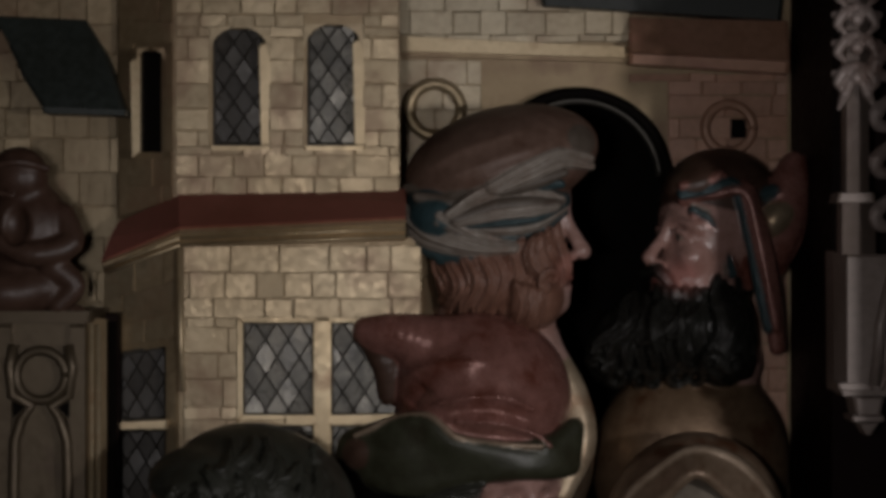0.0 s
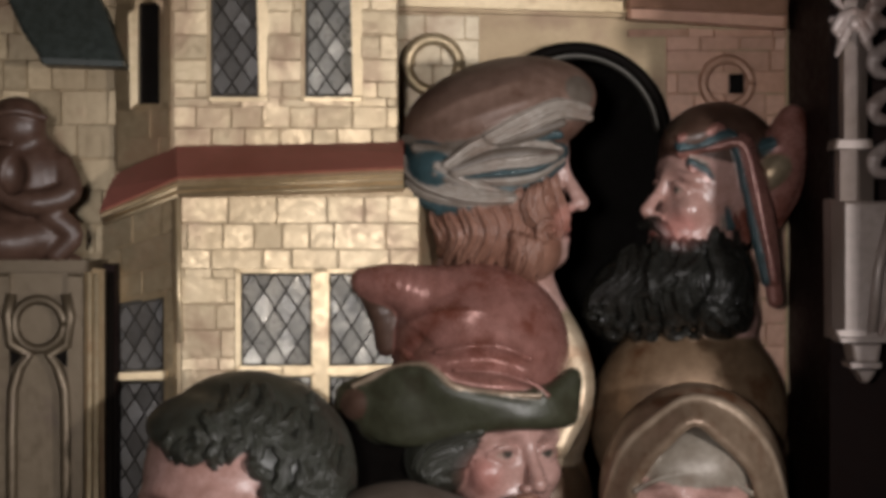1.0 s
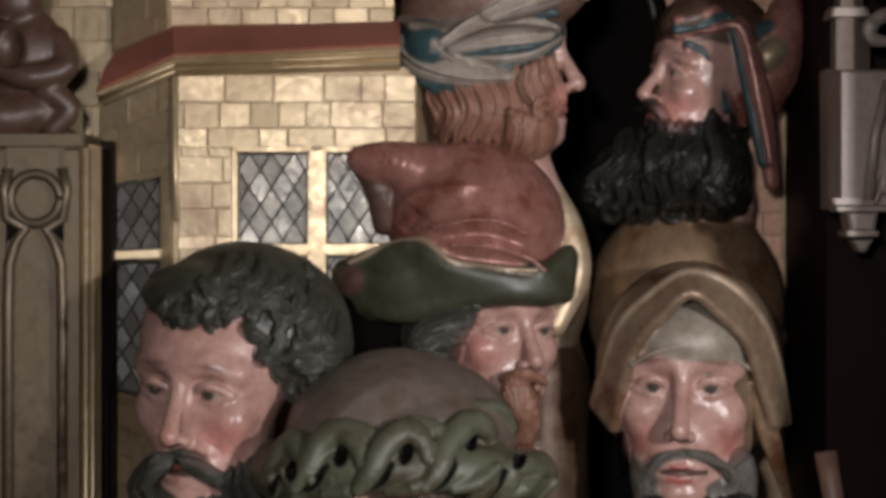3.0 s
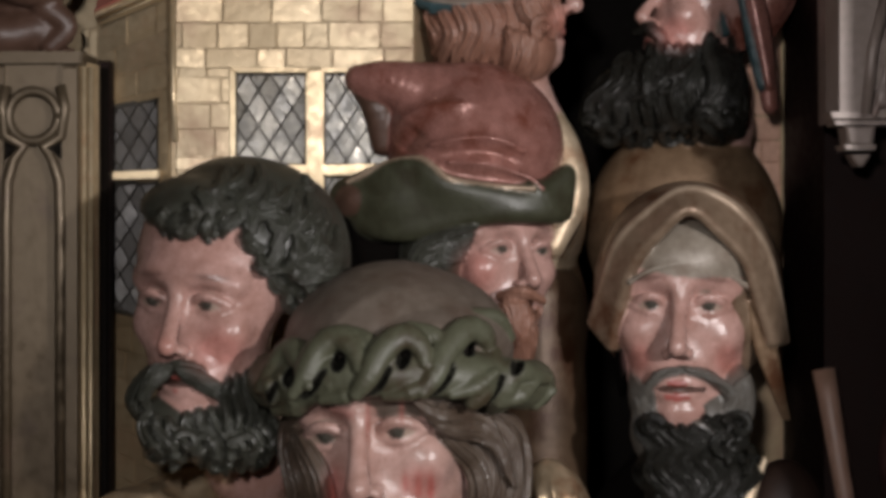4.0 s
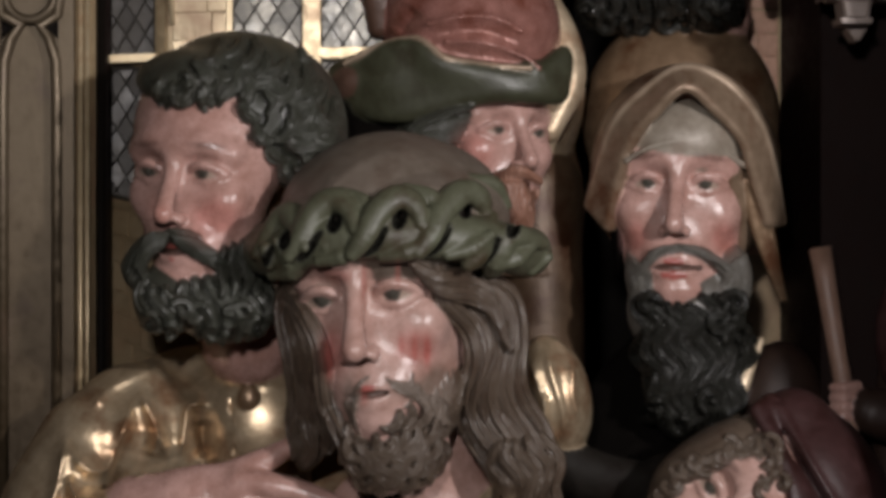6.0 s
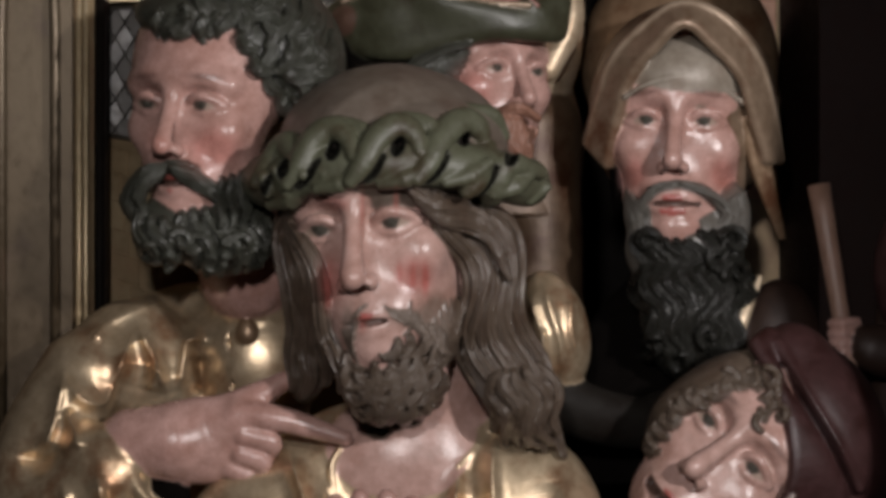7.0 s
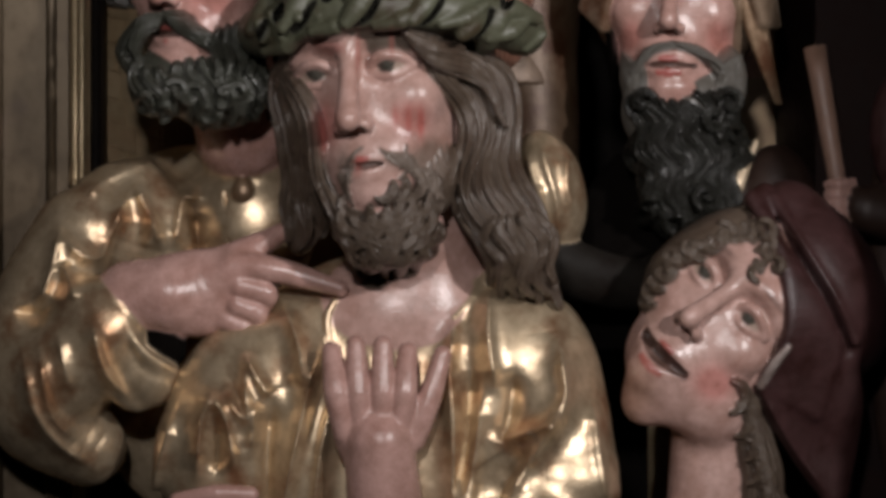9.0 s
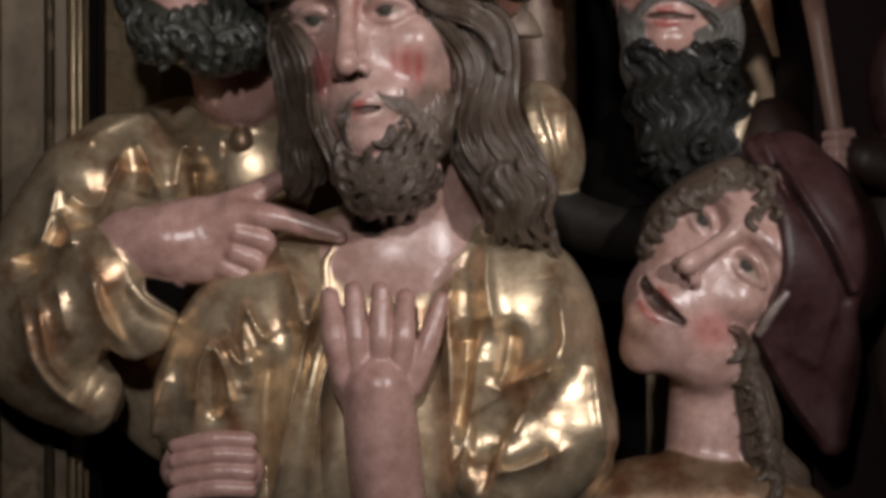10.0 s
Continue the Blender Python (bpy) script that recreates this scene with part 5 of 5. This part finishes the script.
def hood_man():
    cv = Carving(MID, 1.58, (900, 170, -170), (1480, 1060, 215), 2.6)
    # dark robe, with its shade put into the near-black coat
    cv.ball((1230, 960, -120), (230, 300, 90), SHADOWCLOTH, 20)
    cv.ball((1385, 850, -50), (85, 150, 80), DARKROBE, 20)
    cv.tube([(1350, 700, -10), (1322, 780, 20), (1285, 880, 40)], [6, 7, 6], DULL, 4)
    cv.ball((985, 800, 110), (62, 108, 60), LEAF, 10, -14)
    cv.tube([(930, 850, 80), (1010, 930, 90), (1130, 960, 60), (1180, 930, 30)], [40, 52, 46, 30], SLEEVEGREY, 14)
    cv.settle()
    for a, b in (((950, 740), (965, 860)), ((975, 720), (1000, 880)), ((1010, 740), (1030, 850)), ((960, 800), (985, 890))):
        cv.fold(wavy(a, b, 5, 0.8, a[0], 8), 7, 9)
    cv.ball((1215, 400, -70), (168, 190, 110), HOODCLOTH, 10)
    head(cv, (1207, 424, -40), 200, turned(-4, 2, 1.5), FLESH, long=1.14)
    cv.ball((1215, 350, -25), (118, 90, 108), CAPCLOTH, 6)
    inner = [(1080, 498, 6), (1096, 420, 30), (1120, 348, 54), (1160, 300, 80), (1215, 254, 100), (1268, 292, 80), (1318, 348, 54), (1340, 420, 30), (1362, 490, 6)]
    outer = [(1046, 458, -34), (1066, 385, -8), (1094, 312, 18), (1142, 264, 40), (1212, 222, 56), (1288, 246, 40), (1342, 312, 18), (1370, 400, -8), (1384, 488, -34)]
    cv.loft(inner, outer, 6, 11, HOODCLOTH, 8)
    # pale bars paint the highlight along the hood's rims
    cv.tube(inner, [6, 7, 8, 8, 8, 8, 7, 6], HOODEDGE, 3)
    cv.tube([(1046, 462, -28), (1066, 388, 0), (1094, 314, 26), (1142, 262, 50), (1212, 220, 66), (1288, 244, 50), (1342, 312, 26), (1372, 400, 0), (1386, 490, -26)], [7, 8, 9, 9, 9, 8, 7], HOODEDGE, 5)
    cv.loft([(1326, 420, 16), (1338, 500, 2), (1384, 626, -30)], [(1346, 430, 8), (1368, 520, -6), (1392, 628, -34)], 3, [8, 8, 4], BRONZE, 5)
    # near-black lump paints the hood's shade beside the cheek
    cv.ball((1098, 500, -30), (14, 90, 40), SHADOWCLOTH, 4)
    # beard
    cv.ball((1215, 648, 4), (104, 92, 62), GREYHAIR, 16)
    cv.ball((1228, 762, -4), (92, 124, 58), BLACKHAIR, 26)
    cv.ball((1282, 852, 20), (16, 44, 16), LINEN, 4, 12)
    cv.ball((1142, 585, 4), (34, 52, 44), GREYHAIR, 10)
    cv.ball((1298, 590, 4), (36, 58, 44), GREYHAIR, 10)
    cv.tube([(1200, 540, 76), (1160, 556, 62), (1128, 592, 38)], [7, 11, 9], GREYHAIR, 8)
    cv.tube([(1208, 540, 76), (1256, 553, 62), (1298, 592, 38)], [7, 11, 9], GREYHAIR, 8)
    cv.ball((1206, 612, 58), (36, 22, 20), FLESH, 8)
    cv.settle()
    for i in range(9):
        cv.lay(wavy((1196 - i * 5, 538 + i), (1136 - i * 2, 566 + i * 8), 3, 0.8, 0.3 * i, 9, 6), [4, 5, 3], GREYHAIR, 1.5, 2)
        cv.lay(wavy((1212 + i * 6, 538 + i), (1282 + i * 5, 566 + i * 8), 3, 0.8, 0.3 * i, 9, -6), [4, 5, 3], GREYHAIR, 1.5, 2)
        cv.lay(wavy((1116 + i * 4, 548 + i * 4), (1122 + i * 6, 640), 4, 1.2, 0.5 * i, 10), [5, 6, 4], GREYHAIR, 1.5, 2)
        cv.lay(wavy((1322 - i * 4, 552 + i * 3), (1326 - i * 6, 645), 4, 1.2, 0.5 * i, 10), [5, 6, 4], GREYHAIR, 1.5, 2)
    cv.settle()
    tresses(cv, [lock([(1140 + i * 19, 622 + 16 * (1 < i < 6)), (1136 + i * 21, 690), (1152 + i * 18, 770), (1176 + i * 13, 868 - 6 * abs(i - 5))], 14, 2.6, 0.4 * (i % 3) + 1.2 * (i // 3), 40) for i in range(10)], [8, 13, 13, 7], BLACKHAIR, 10)
    for u, v, r, a in ((1304, 640, 26, 200), (1312, 694, 28, 160), (1276, 668, 24, 20), (1150, 640, 22, 340), (1160, 830, 24, 300), (1212, 846, 26, 200), (1262, 806, 24, 120)):
        p = curl((u, v), r, 0.9, a, 1 if u > 1220 else -1)
        cv.lay(p, [9, 10, 5], BLACKHAIR, 1.5, 6)
        cv.lay(beside(p, 5), [3, 3], BLACKHAIR, 1, 14)
        cv.lay(beside(p, -5), [3, 3], BLACKHAIR, 1, 14)
    cv.lay([(1112, 384), (1150, 362), (1205, 350), (1260, 354), (1322, 394)], 5, CAPCLOTH, 3, 2)
    cv.dab(1128, 518, 22, 30, (0.46, 0.15, 0.125), 0.5).dab(1284, 520, 26, 30, (0.46, 0.15, 0.125), 0.5)
    return cv.finish("statue", "carved grey-bearded man in pointed hood and cap", "statue")


def wreath_man():
    cv = Carving(FOOT, 1.42, (200, -300, -200), (1120, 890, 200), 2.8)
    # robe
    cv.ball((700, 780, -150), (385, 430, 125), LEAF, 20)
    cv.ball((930, 640, -95), (138, 225, 100), LEAF, 40)
    cv.ball((440, 700, -95), (155, 230, 90), LEAF, 40)
    cv.tube([(960, 640, -70), (1000, 770, -40), (900, 870, -20)], [80, 90, 80], LEAF, 40)
    cv.ball((700, 470, -118), (150, 120, 78), PALE, 14)
    cv.settle()
    for pts, high, wide in (([(862, 420), (860, 500), (874, 592)], 18, 20), ([(985, 490), (994, 560), (996, 612), (960, 680), (915, 750), (872, 838)], 24, 20), ([(888, 684), (935, 668), (988, 648)], 18, 11),
                            ([(872, 840), (930, 826), (990, 800)], 18, 12), ([(802, 470), (792, 560), (798, 660), (802, 880)], 22, 16), ([(908, 568), (900, 640), (886, 690)], -18, 14),
                            ([(850, 600), (836, 720), (806, 880)], 14, 16), ([(1046, 610), (1060, 720), (1076, 810)], 12, 18), ([(832, 560), (822, 680), (800, 790)], -16, 12), ([(930, 700), (890, 770), (850, 880)], -16, 16)):
        cv.fold(pts, high, wide)
    for pts, high, wide in (([(498, 440), (526, 520), (532, 592)], 22, 20), ([(428, 530), (456, 582), (474, 606)], 16, 11), ([(396, 596), (416, 634), (434, 640), (428, 560)], 16, 11), ([(370, 600), (352, 650), (344, 742)], 20, 13),
                            ([(370, 600), (396, 650), (414, 742)], 18, 13), ([(562, 510), (532, 640), (506, 760), (490, 885)], 20, 15), ([(592, 590), (562, 720), (548, 885)], 16, 13), ([(302, 640), (272, 740), (250, 880)], 16, 18),
                            ([(478, 620), (470, 720), (474, 880)], -20, 12), ([(384, 660), (380, 740)], -14, 10), ([(450, 620), (440, 700)], 12, 10)):
        cv.fold(pts, high, wide)
    cv.settle()
    cv.lay([(800, 470), (830, 440), (862, 402), (880, 380)], 6, LEAF, 5, 2)
    cv.lay([(580, 520), (576, 470), (590, 440)], 6, LEAF, 5, 2)
    # raised hand and the other one below
    cv.tube([(690, 900, 0), (676, 780, 24), (668, 690, 36)], [66, 66, 62], FLESH, 14)
    cv.ball((656, 650, 34), (74, 92, 34), FLESH, 16)
    for u, v, w in ((584, 526, 30), (626, 516, 40), (674, 516, 42), (718, 528, 36)):
        cv.tube([(u + (662 - u) * 0.3, 670, 44), (u + (662 - u) * 0.1, 600, 56), (u, v, w)], [22, 23, 18], FLESH, 4)
    cv.tube([(725, 680, 34), (756, 610, 36), (780, 532, 26)], [26, 22, 16], FLESH, 8)
    cv.ball((375, 830, 10), (92, 62, 44), FLESH, 10)
    for v in (778, 806, 836, 866):
        cv.tube([(310, v + 12, 36), (380, v, 50), (440, v + 2, 34)], [14, 17, 15], FLESH, 4)
    # head
    cv.base(LOW, 0, 80)
    head(cv, (668, 362, -16), 262, turned(-18, 2, -8), PALE, crown=0.80)
    cv.ball((695, 248, -55), (204, 146, 216), FELT, 8)
    cv.ball((535, 470, -70), (40, 140, 60), BROWNHAIR, 20, -10)
    cv.ball((855, 460, -50), (62, 170, 76), BROWNHAIR, 20, -10)
    cv.ball((905, 660, -50), (62, 110, 66), BROWNHAIR, 24, -26)
    cv.ball((552, 630, -95), (36, 76, 52), BROWNHAIR, 16, 16)
    cv.ball((690, 640, 48), (94, 84, 66), BROWNHAIR, 14)
    cv.ball((775, 550, 15), (42, 80, 62), BROWNHAIR, 14)
    cv.ball((618, 575, 24), (18, 66, 38), BROWNHAIR, 8)
    cv.tube([(650, 505, 98), (622, 528, 88), (610, 590, 62)], [12, 20, 22], BROWNHAIR, 10)
    cv.tube([(664, 503, 100), (715, 510, 90), (755, 575, 62)], [12, 24, 34], BROWNHAIR, 12)
    cv.ball((765, 535, 40), (40, 52, 44), STUBBLE, 24, -20)
    cv.ball((655, 588, 94), (30, 15, 20), PALE, 6)
    cv.settle()
    r2 = random.Random(11)
    tresses(cv, [lock([(772 + 10 * i, 318 + 6 * i), (797 + 20 * i, 380), (824 + 23 * i, 470), (830 + 24 * i, 570), (850 + 26 * i, 660), (866 + 36 * i, 752 + 8 * i)], 15, 1.9, 0.5 * i, 44) for i in range(5)], [11, 21, 22, 20, 9], BROWNHAIR, 13)
    tresses(cv, [lock([(532 - 8 * i, 322 + 8 * i), (504 + 9 * i, 410), (502 + 22 * i, 500), (530 + 21 * i, 580), (516 + 26 * i, 640), (498 + 36 * i, 694 - 5 * i)], 12, 1.9, 0.5 * i, 36) for i in range(4)], [9, 18, 19, 16, 7], BROWNHAIR, 12)
    tresses(cv, [lock([(724 + 8 * i, 300 + i * 9), (776 + 9 * i, 326 + i * 13), (838 + 10 * i, 350 + i * 17), (884 + 7 * i, 410 + i * 18)], 6, 1.1, 0.3 * i, 22) for i in range(4)], [8, 14, 15, 8], BROWNHAIR, 12)
    tresses(cv, [lock([(880 + 20 * i, 640 - 4 * i), (884 + 24 * i, 700), (908 + 22 * i, 772)], 12, 1.3, 0.6 * i, 18) for i in range(5)], [10, 16, 8], BROWNHAIR, 8)
    # beard: rows of short hooks that part in the middle
    for row in range(6):
        for col in range(9):
            u, v = 606 + col * 24 + (row % 2) * 12 + r2.uniform(-4, 4), 566 + row * 28 + r2.uniform(-5, 5) + 18 * (4 > col > 1)
            if ((u - 694) / 100) ** 2 + ((v - 630) / 92) ** 2 > 1 or abs(u - 658) < 38 and v < 600:
                continue
            way = 1 if u > 672 else -1
            p = tuft(u, v, r2.uniform(52, 64), 90 - 30 * way, way * 140)
            cv.lay(p, [7, 12, 10, 4], BROWNHAIR, 1.5, 5)
            for off in (-6, 1, 7):
                cv.lay(beside(p, off), [2.8, 3.2, 2.6], BROWNHAIR, 1, 14)
    cv.settle()
    for i in range(14):
        cv.lay(wavy((648 - i * 2, 506 + i * 2), (604 + i * 2, 556 + i * 4), 3, 0.8, 0.4 * i, 8), [2.6, 4.5, 3], STUBBLE, 2, 1)
        cv.lay(wavy((680 + i * 4, 508 + i), (730 + i * 5, 550 + i * 4), 3, 0.8, 0.4 * i, 8), [2.6, 4.5, 3], STUBBLE, 2, 1)
        cv.lay(tuft(724 + r2.random() * 76, 500 + r2.random() * 70, r2.uniform(30, 44), 100, r2.uniform(-60, 40)), [2.6, 5, 3], STUBBLE, 2, 1)
    for u, v, ru, rv, f in ((770, 525, 34, 44, 0.85), (722, 528, 38, 18, 0.7), (615, 545, 14, 40, 0.7)):
        cv.dab(u, v, ru, rv, STUBBLE[:3], f)
    for pts, high, wide in (([(560, 190), (640, 130), (740, 115)], 5, 22), ([(600, 230), (700, 160), (820, 150)], -5, 20), ([(650, 200), (760, 170), (860, 200)], 5, 18)):
        cv.fold(pts, high, wide)
    # twisted wreath of leaves
    arc = [(702 + 232 * math.sin(a), 250 + 56 * math.sin(a) ** 2, -48 + 190 * math.cos(a)) for a in np.linspace(-1.75, 1.38, 40)]
    cv.tube(arc, 44, WREATH, 6)
    cv.settle()
    for eu, ev in ((444, 300), (503, 262), (588, 226), (703, 216), (818, 212), (898, 238), (926, 268)):
        f = math.cos((eu - 702) / 270.0)
        x = 0.45 + 0.55 * f
        cv.lay([(eu - 84 * x, ev + 66), (eu - 62 * x, ev + 36), (eu - 36 * x, ev - 8), (eu, ev - 30), (eu + 30 * x, ev - 14), (eu + 38 * x, ev + 12)], [14, 24, 26, 22, 12], WREATH, 4, 8)
        cv.lay([(eu - 30 * x, ev + 74), (eu + 14 * x, ev + 62), (eu + 50 * x, ev + 40)], [10, 18, 9], WREATH, 6, 3)
        cv.lay([(eu + 10 * x, ev - 46), (eu + 55 * x, ev - 30), (eu + 80 * x, ev + 10)], [8, 15, 9], WREATH, 5, 2)
    cv.settle()
    # holes and creases between the leaves, cut and coated black as shade
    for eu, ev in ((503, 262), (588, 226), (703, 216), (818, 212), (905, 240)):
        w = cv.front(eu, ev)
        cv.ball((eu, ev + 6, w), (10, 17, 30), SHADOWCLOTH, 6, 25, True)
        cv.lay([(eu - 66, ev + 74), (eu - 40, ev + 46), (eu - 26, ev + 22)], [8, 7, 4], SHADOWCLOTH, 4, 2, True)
    for u, v, ru, rv, s in ((735, 455, 36, 36, 0.5), (585, 465, 24, 44, 0.5), (752, 462, 7, 30, 0.7), (730, 458, 6, 26, 0.6), (706, 450, 6, 20, 0.5), (580, 480, 7, 40, 0.5), (640, 545, 8, 14, 0.3), (590, 330, 30, 14, 0.4), (640, 340, 5, 40, 0.4), (700, 320, 5, 26, 0.4)):
        cv.dab(u, v, ru, rv, (0.40, 0.10, 0.085), s)
    return cv.finish("statue", "carved bearded man in twisted green wreath and gilded robe", "statue")


def youth():
    cv = Carving(FOOT, 1.485, (1010, 170, -190), (1590, 890, 170), 3.0)
    cv.ball((1215, 945, -10), (270, 145, 110), BRONZE, 16)
    cv.tube([(1270, 620, -50), (1265, 820, -50)], [80, 90], PALE, 20)
    head(cv, (1308, 458, -20), 232, turned(-19, 3, 46), PALE, 0.08, neck=False, crown=0.9)
    cv.ball((1146, 612, 40), (48, 52, 44), PALE, 30, 40)
    cv.ball((1240, 610, 40), (90, 72, 56), PALE, 40, 40)
    # cap: crown, turned-up brim and hanging flap
    cv.ball((1452, 420, -60), (108, 170, 160), WINE, 8, -24)
    cv.ball((1390, 300, -60), (70, 70, 90), WINE, 20, -30)
    cv.loft([(1326, 262, 20), (1372, 330, 70), (1394, 420, 104), (1394, 500, 104), (1352, 584, 70)], [(1352, 246, -20), (1420, 340, 56), (1462, 420, 76), (1482, 500, 66), (1440, 640, 30)], 8, 12, WINE, 10)
    cv.loft([(1366, 262, 10), (1420, 350, 76), (1470, 430, 92), (1508, 510, 62)], [(1420, 268, -50), (1500, 350, -20), (1540, 440, -30), (1545, 510, -50)], 5, 13, WINE, 8)
    cv.loft([(1350, 590, 62), (1376, 650, 30), (1420, 720, -10), (1468, 786, -30)], [(1500, 540, 30), (1510, 620, 0), (1500, 700, -40), (1480, 780, -50)], 7, 16, WINE, 16)
    # grey bar paints the light caught by the flap's edge
    cv.tube([(1344, 588, 78), (1366, 552, 100), (1392, 522, 110)], [7, 9, 5], GREYCOAT, 4)
    cv.tube([(1366, 258, 18), (1424, 348, 86), (1474, 430, 102), (1510, 505, 70)], [5, 6, 6, 5], WINE, 3)
    cv.fold([(1356, 270), (1412, 362), (1462, 446), (1500, 530)], -12, 8)
    cv.fold([(1346, 604), (1400, 700), (1462, 784)], 8, 10)
    cv.settle()
    cv.tube([(1150, 450, -40), (1168, 396, -30), (1222, 350, -24), (1296, 322, -20), (1350, 325, 0)], [24, 26, 28, 30, 26], BROWNHAIR, 8)
    cv.ball((1238, 344, -24), (112, 42, 90), BROWNHAIR, 8, -32)
    cv.ball((1160, 430, -10), (26, 44, 50), BROWNHAIR, 8, 24)
    cv.tube([(1346, 330, 40), (1366, 384, 70)], [26, 18], BROWNHAIR, 8)
    cv.tube([(1325, 570, 20), (1322, 650, 20), (1345, 740, 16), (1350, 800, 10), (1395, 850, 0)], [26, 34, 38, 40, 40], BROWNHAIR, 8)
    cv.settle()
    r2 = random.Random(2)
    for i in range(18):
        q = i / 17
        cv.lay(curl((1136 + 208 * q + r2.uniform(-8, 8), 440 - 272 * q + 158 * q * q + r2.uniform(-12, 2)), r2.uniform(15, 21), 0.85, r2.uniform(0, 360)), [7, 9, 4], BROWNHAIR, 3, 4)
    for i in range(6):
        cv.lay(curl((1352 + r2.uniform(-16, 22), 338 + i * 10), r2.uniform(13, 18), 0.85, r2.uniform(0, 360)), [6, 8, 4], BROWNHAIR, 2, 4)
    for i in range(13):
        cv.lay(tuft(1298 + i * 5 + r2.uniform(-4, 4), 580 + i * 21, 80, 10, 120 if i % 2 else 150), [7, 13, 11, 5], BROWNHAIR, 1.5, 6)
        cv.lay(tuft(1306 + i * 5, 588 + i * 21, 62, 10, 130), [3, 4, 3], BROWNHAIR, 1, 17)
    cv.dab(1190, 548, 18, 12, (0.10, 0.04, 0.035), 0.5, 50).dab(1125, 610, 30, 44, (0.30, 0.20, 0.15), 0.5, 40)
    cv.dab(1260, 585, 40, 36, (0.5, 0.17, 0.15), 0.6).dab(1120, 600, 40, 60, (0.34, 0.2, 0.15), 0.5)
    return cv.finish("statue", "carved youth in wine-red cap gazing upward, mouth open", "statue")


def soldier():
    cv = Carving(FOOT, 1.555, (1420, -120, -100), (1760, 900, 120), 4.0)
    cv.ball((1640, 420, -60), (110, 480, 60), DARKROBE, 10)
    cv.ball((1590, 150, 0), (55, 110, 60), WINE, 12)
    cv.tube([(1600, 300, 10), (1540, 285, 20), (1515, 268, 20)], [50, 44, 26], DARKROBE, 12)
    for v in (238, 256, 274, 291):
        cv.tube([(1462, v + 2, 20), (1482, v, 38), (1506, v - 2, 20)], [9, 10, 9], FLESH, 3)
    cv.ball((1490, 266, 8), (26, 34, 20), FLESH, 6)
    return cv.finish("statue", "carved dark-robed guard gripping a wooden staff", "statue")


def little_figure():
    cv = Carving(TOP, 1.58, (-120, 190, -80), (170, 530, 100), 3.0)
    cv.ball((30, 262, 10), (54, 52, 50), BROWNWOOD, 8)
    cv.ball((50, 360, 0), (76, 90, 60), BROWNWOOD, 14)
    cv.ball((70, 460, 0), (66, 50, 60), BROWNWOOD, 14)
    cv.ball((0, 470, 0), (90, 50, 70), BROWNWOOD, 14)
    cv.tube([(110, 330, 20), (122, 380, 40), (60, 400, 60), (0, 380, 50)], [22, 24, 22, 18], BROWNWOOD, 8)
    cv.tube([(90, 420, 40), (128, 455, 40), (100, 490, 40)], [26, 22, 20], BROWNWOOD, 8)
    cv.tube([(-40, 505, 10), (130, 510, 10)], 22, BROWNWOOD, 8)
    cv.tube([(-20, 245, 50), (30, 236, 62), (80, 248, 36)], 7, BROWNWOOD, 3)
    cv.tube([(-10, 290, 52), (20, 296, 58)], 6, BROWNWOOD, 3)
    cv.ball((25, 345, 66), (26, 40, 30), BROWNWOOD, 8, 0, True)
    return cv.finish("statuette", "small dark brown carved crouching figure on the pedestal", "statuette")


turban_man()
mitre_man()
helmet_man()
curly_man()
hood_man()
wreath_man()
youth()
soldier()
little_figure()

staff = thing("staff", "bare wooden staff held upright in a carved fist", "staff")
rod([put(FOOT, 1439, -2, 1.562), put(FOOT, 1448, 50, 1.559), put(FOOT, 1484, 262, 1.546), put(FOOT, 1520, 480, 1.540)], 0.006, STAFFWOOD, "shaft", staff, 12, [0.0088, 0.0082, 0.0066, 0.0062])
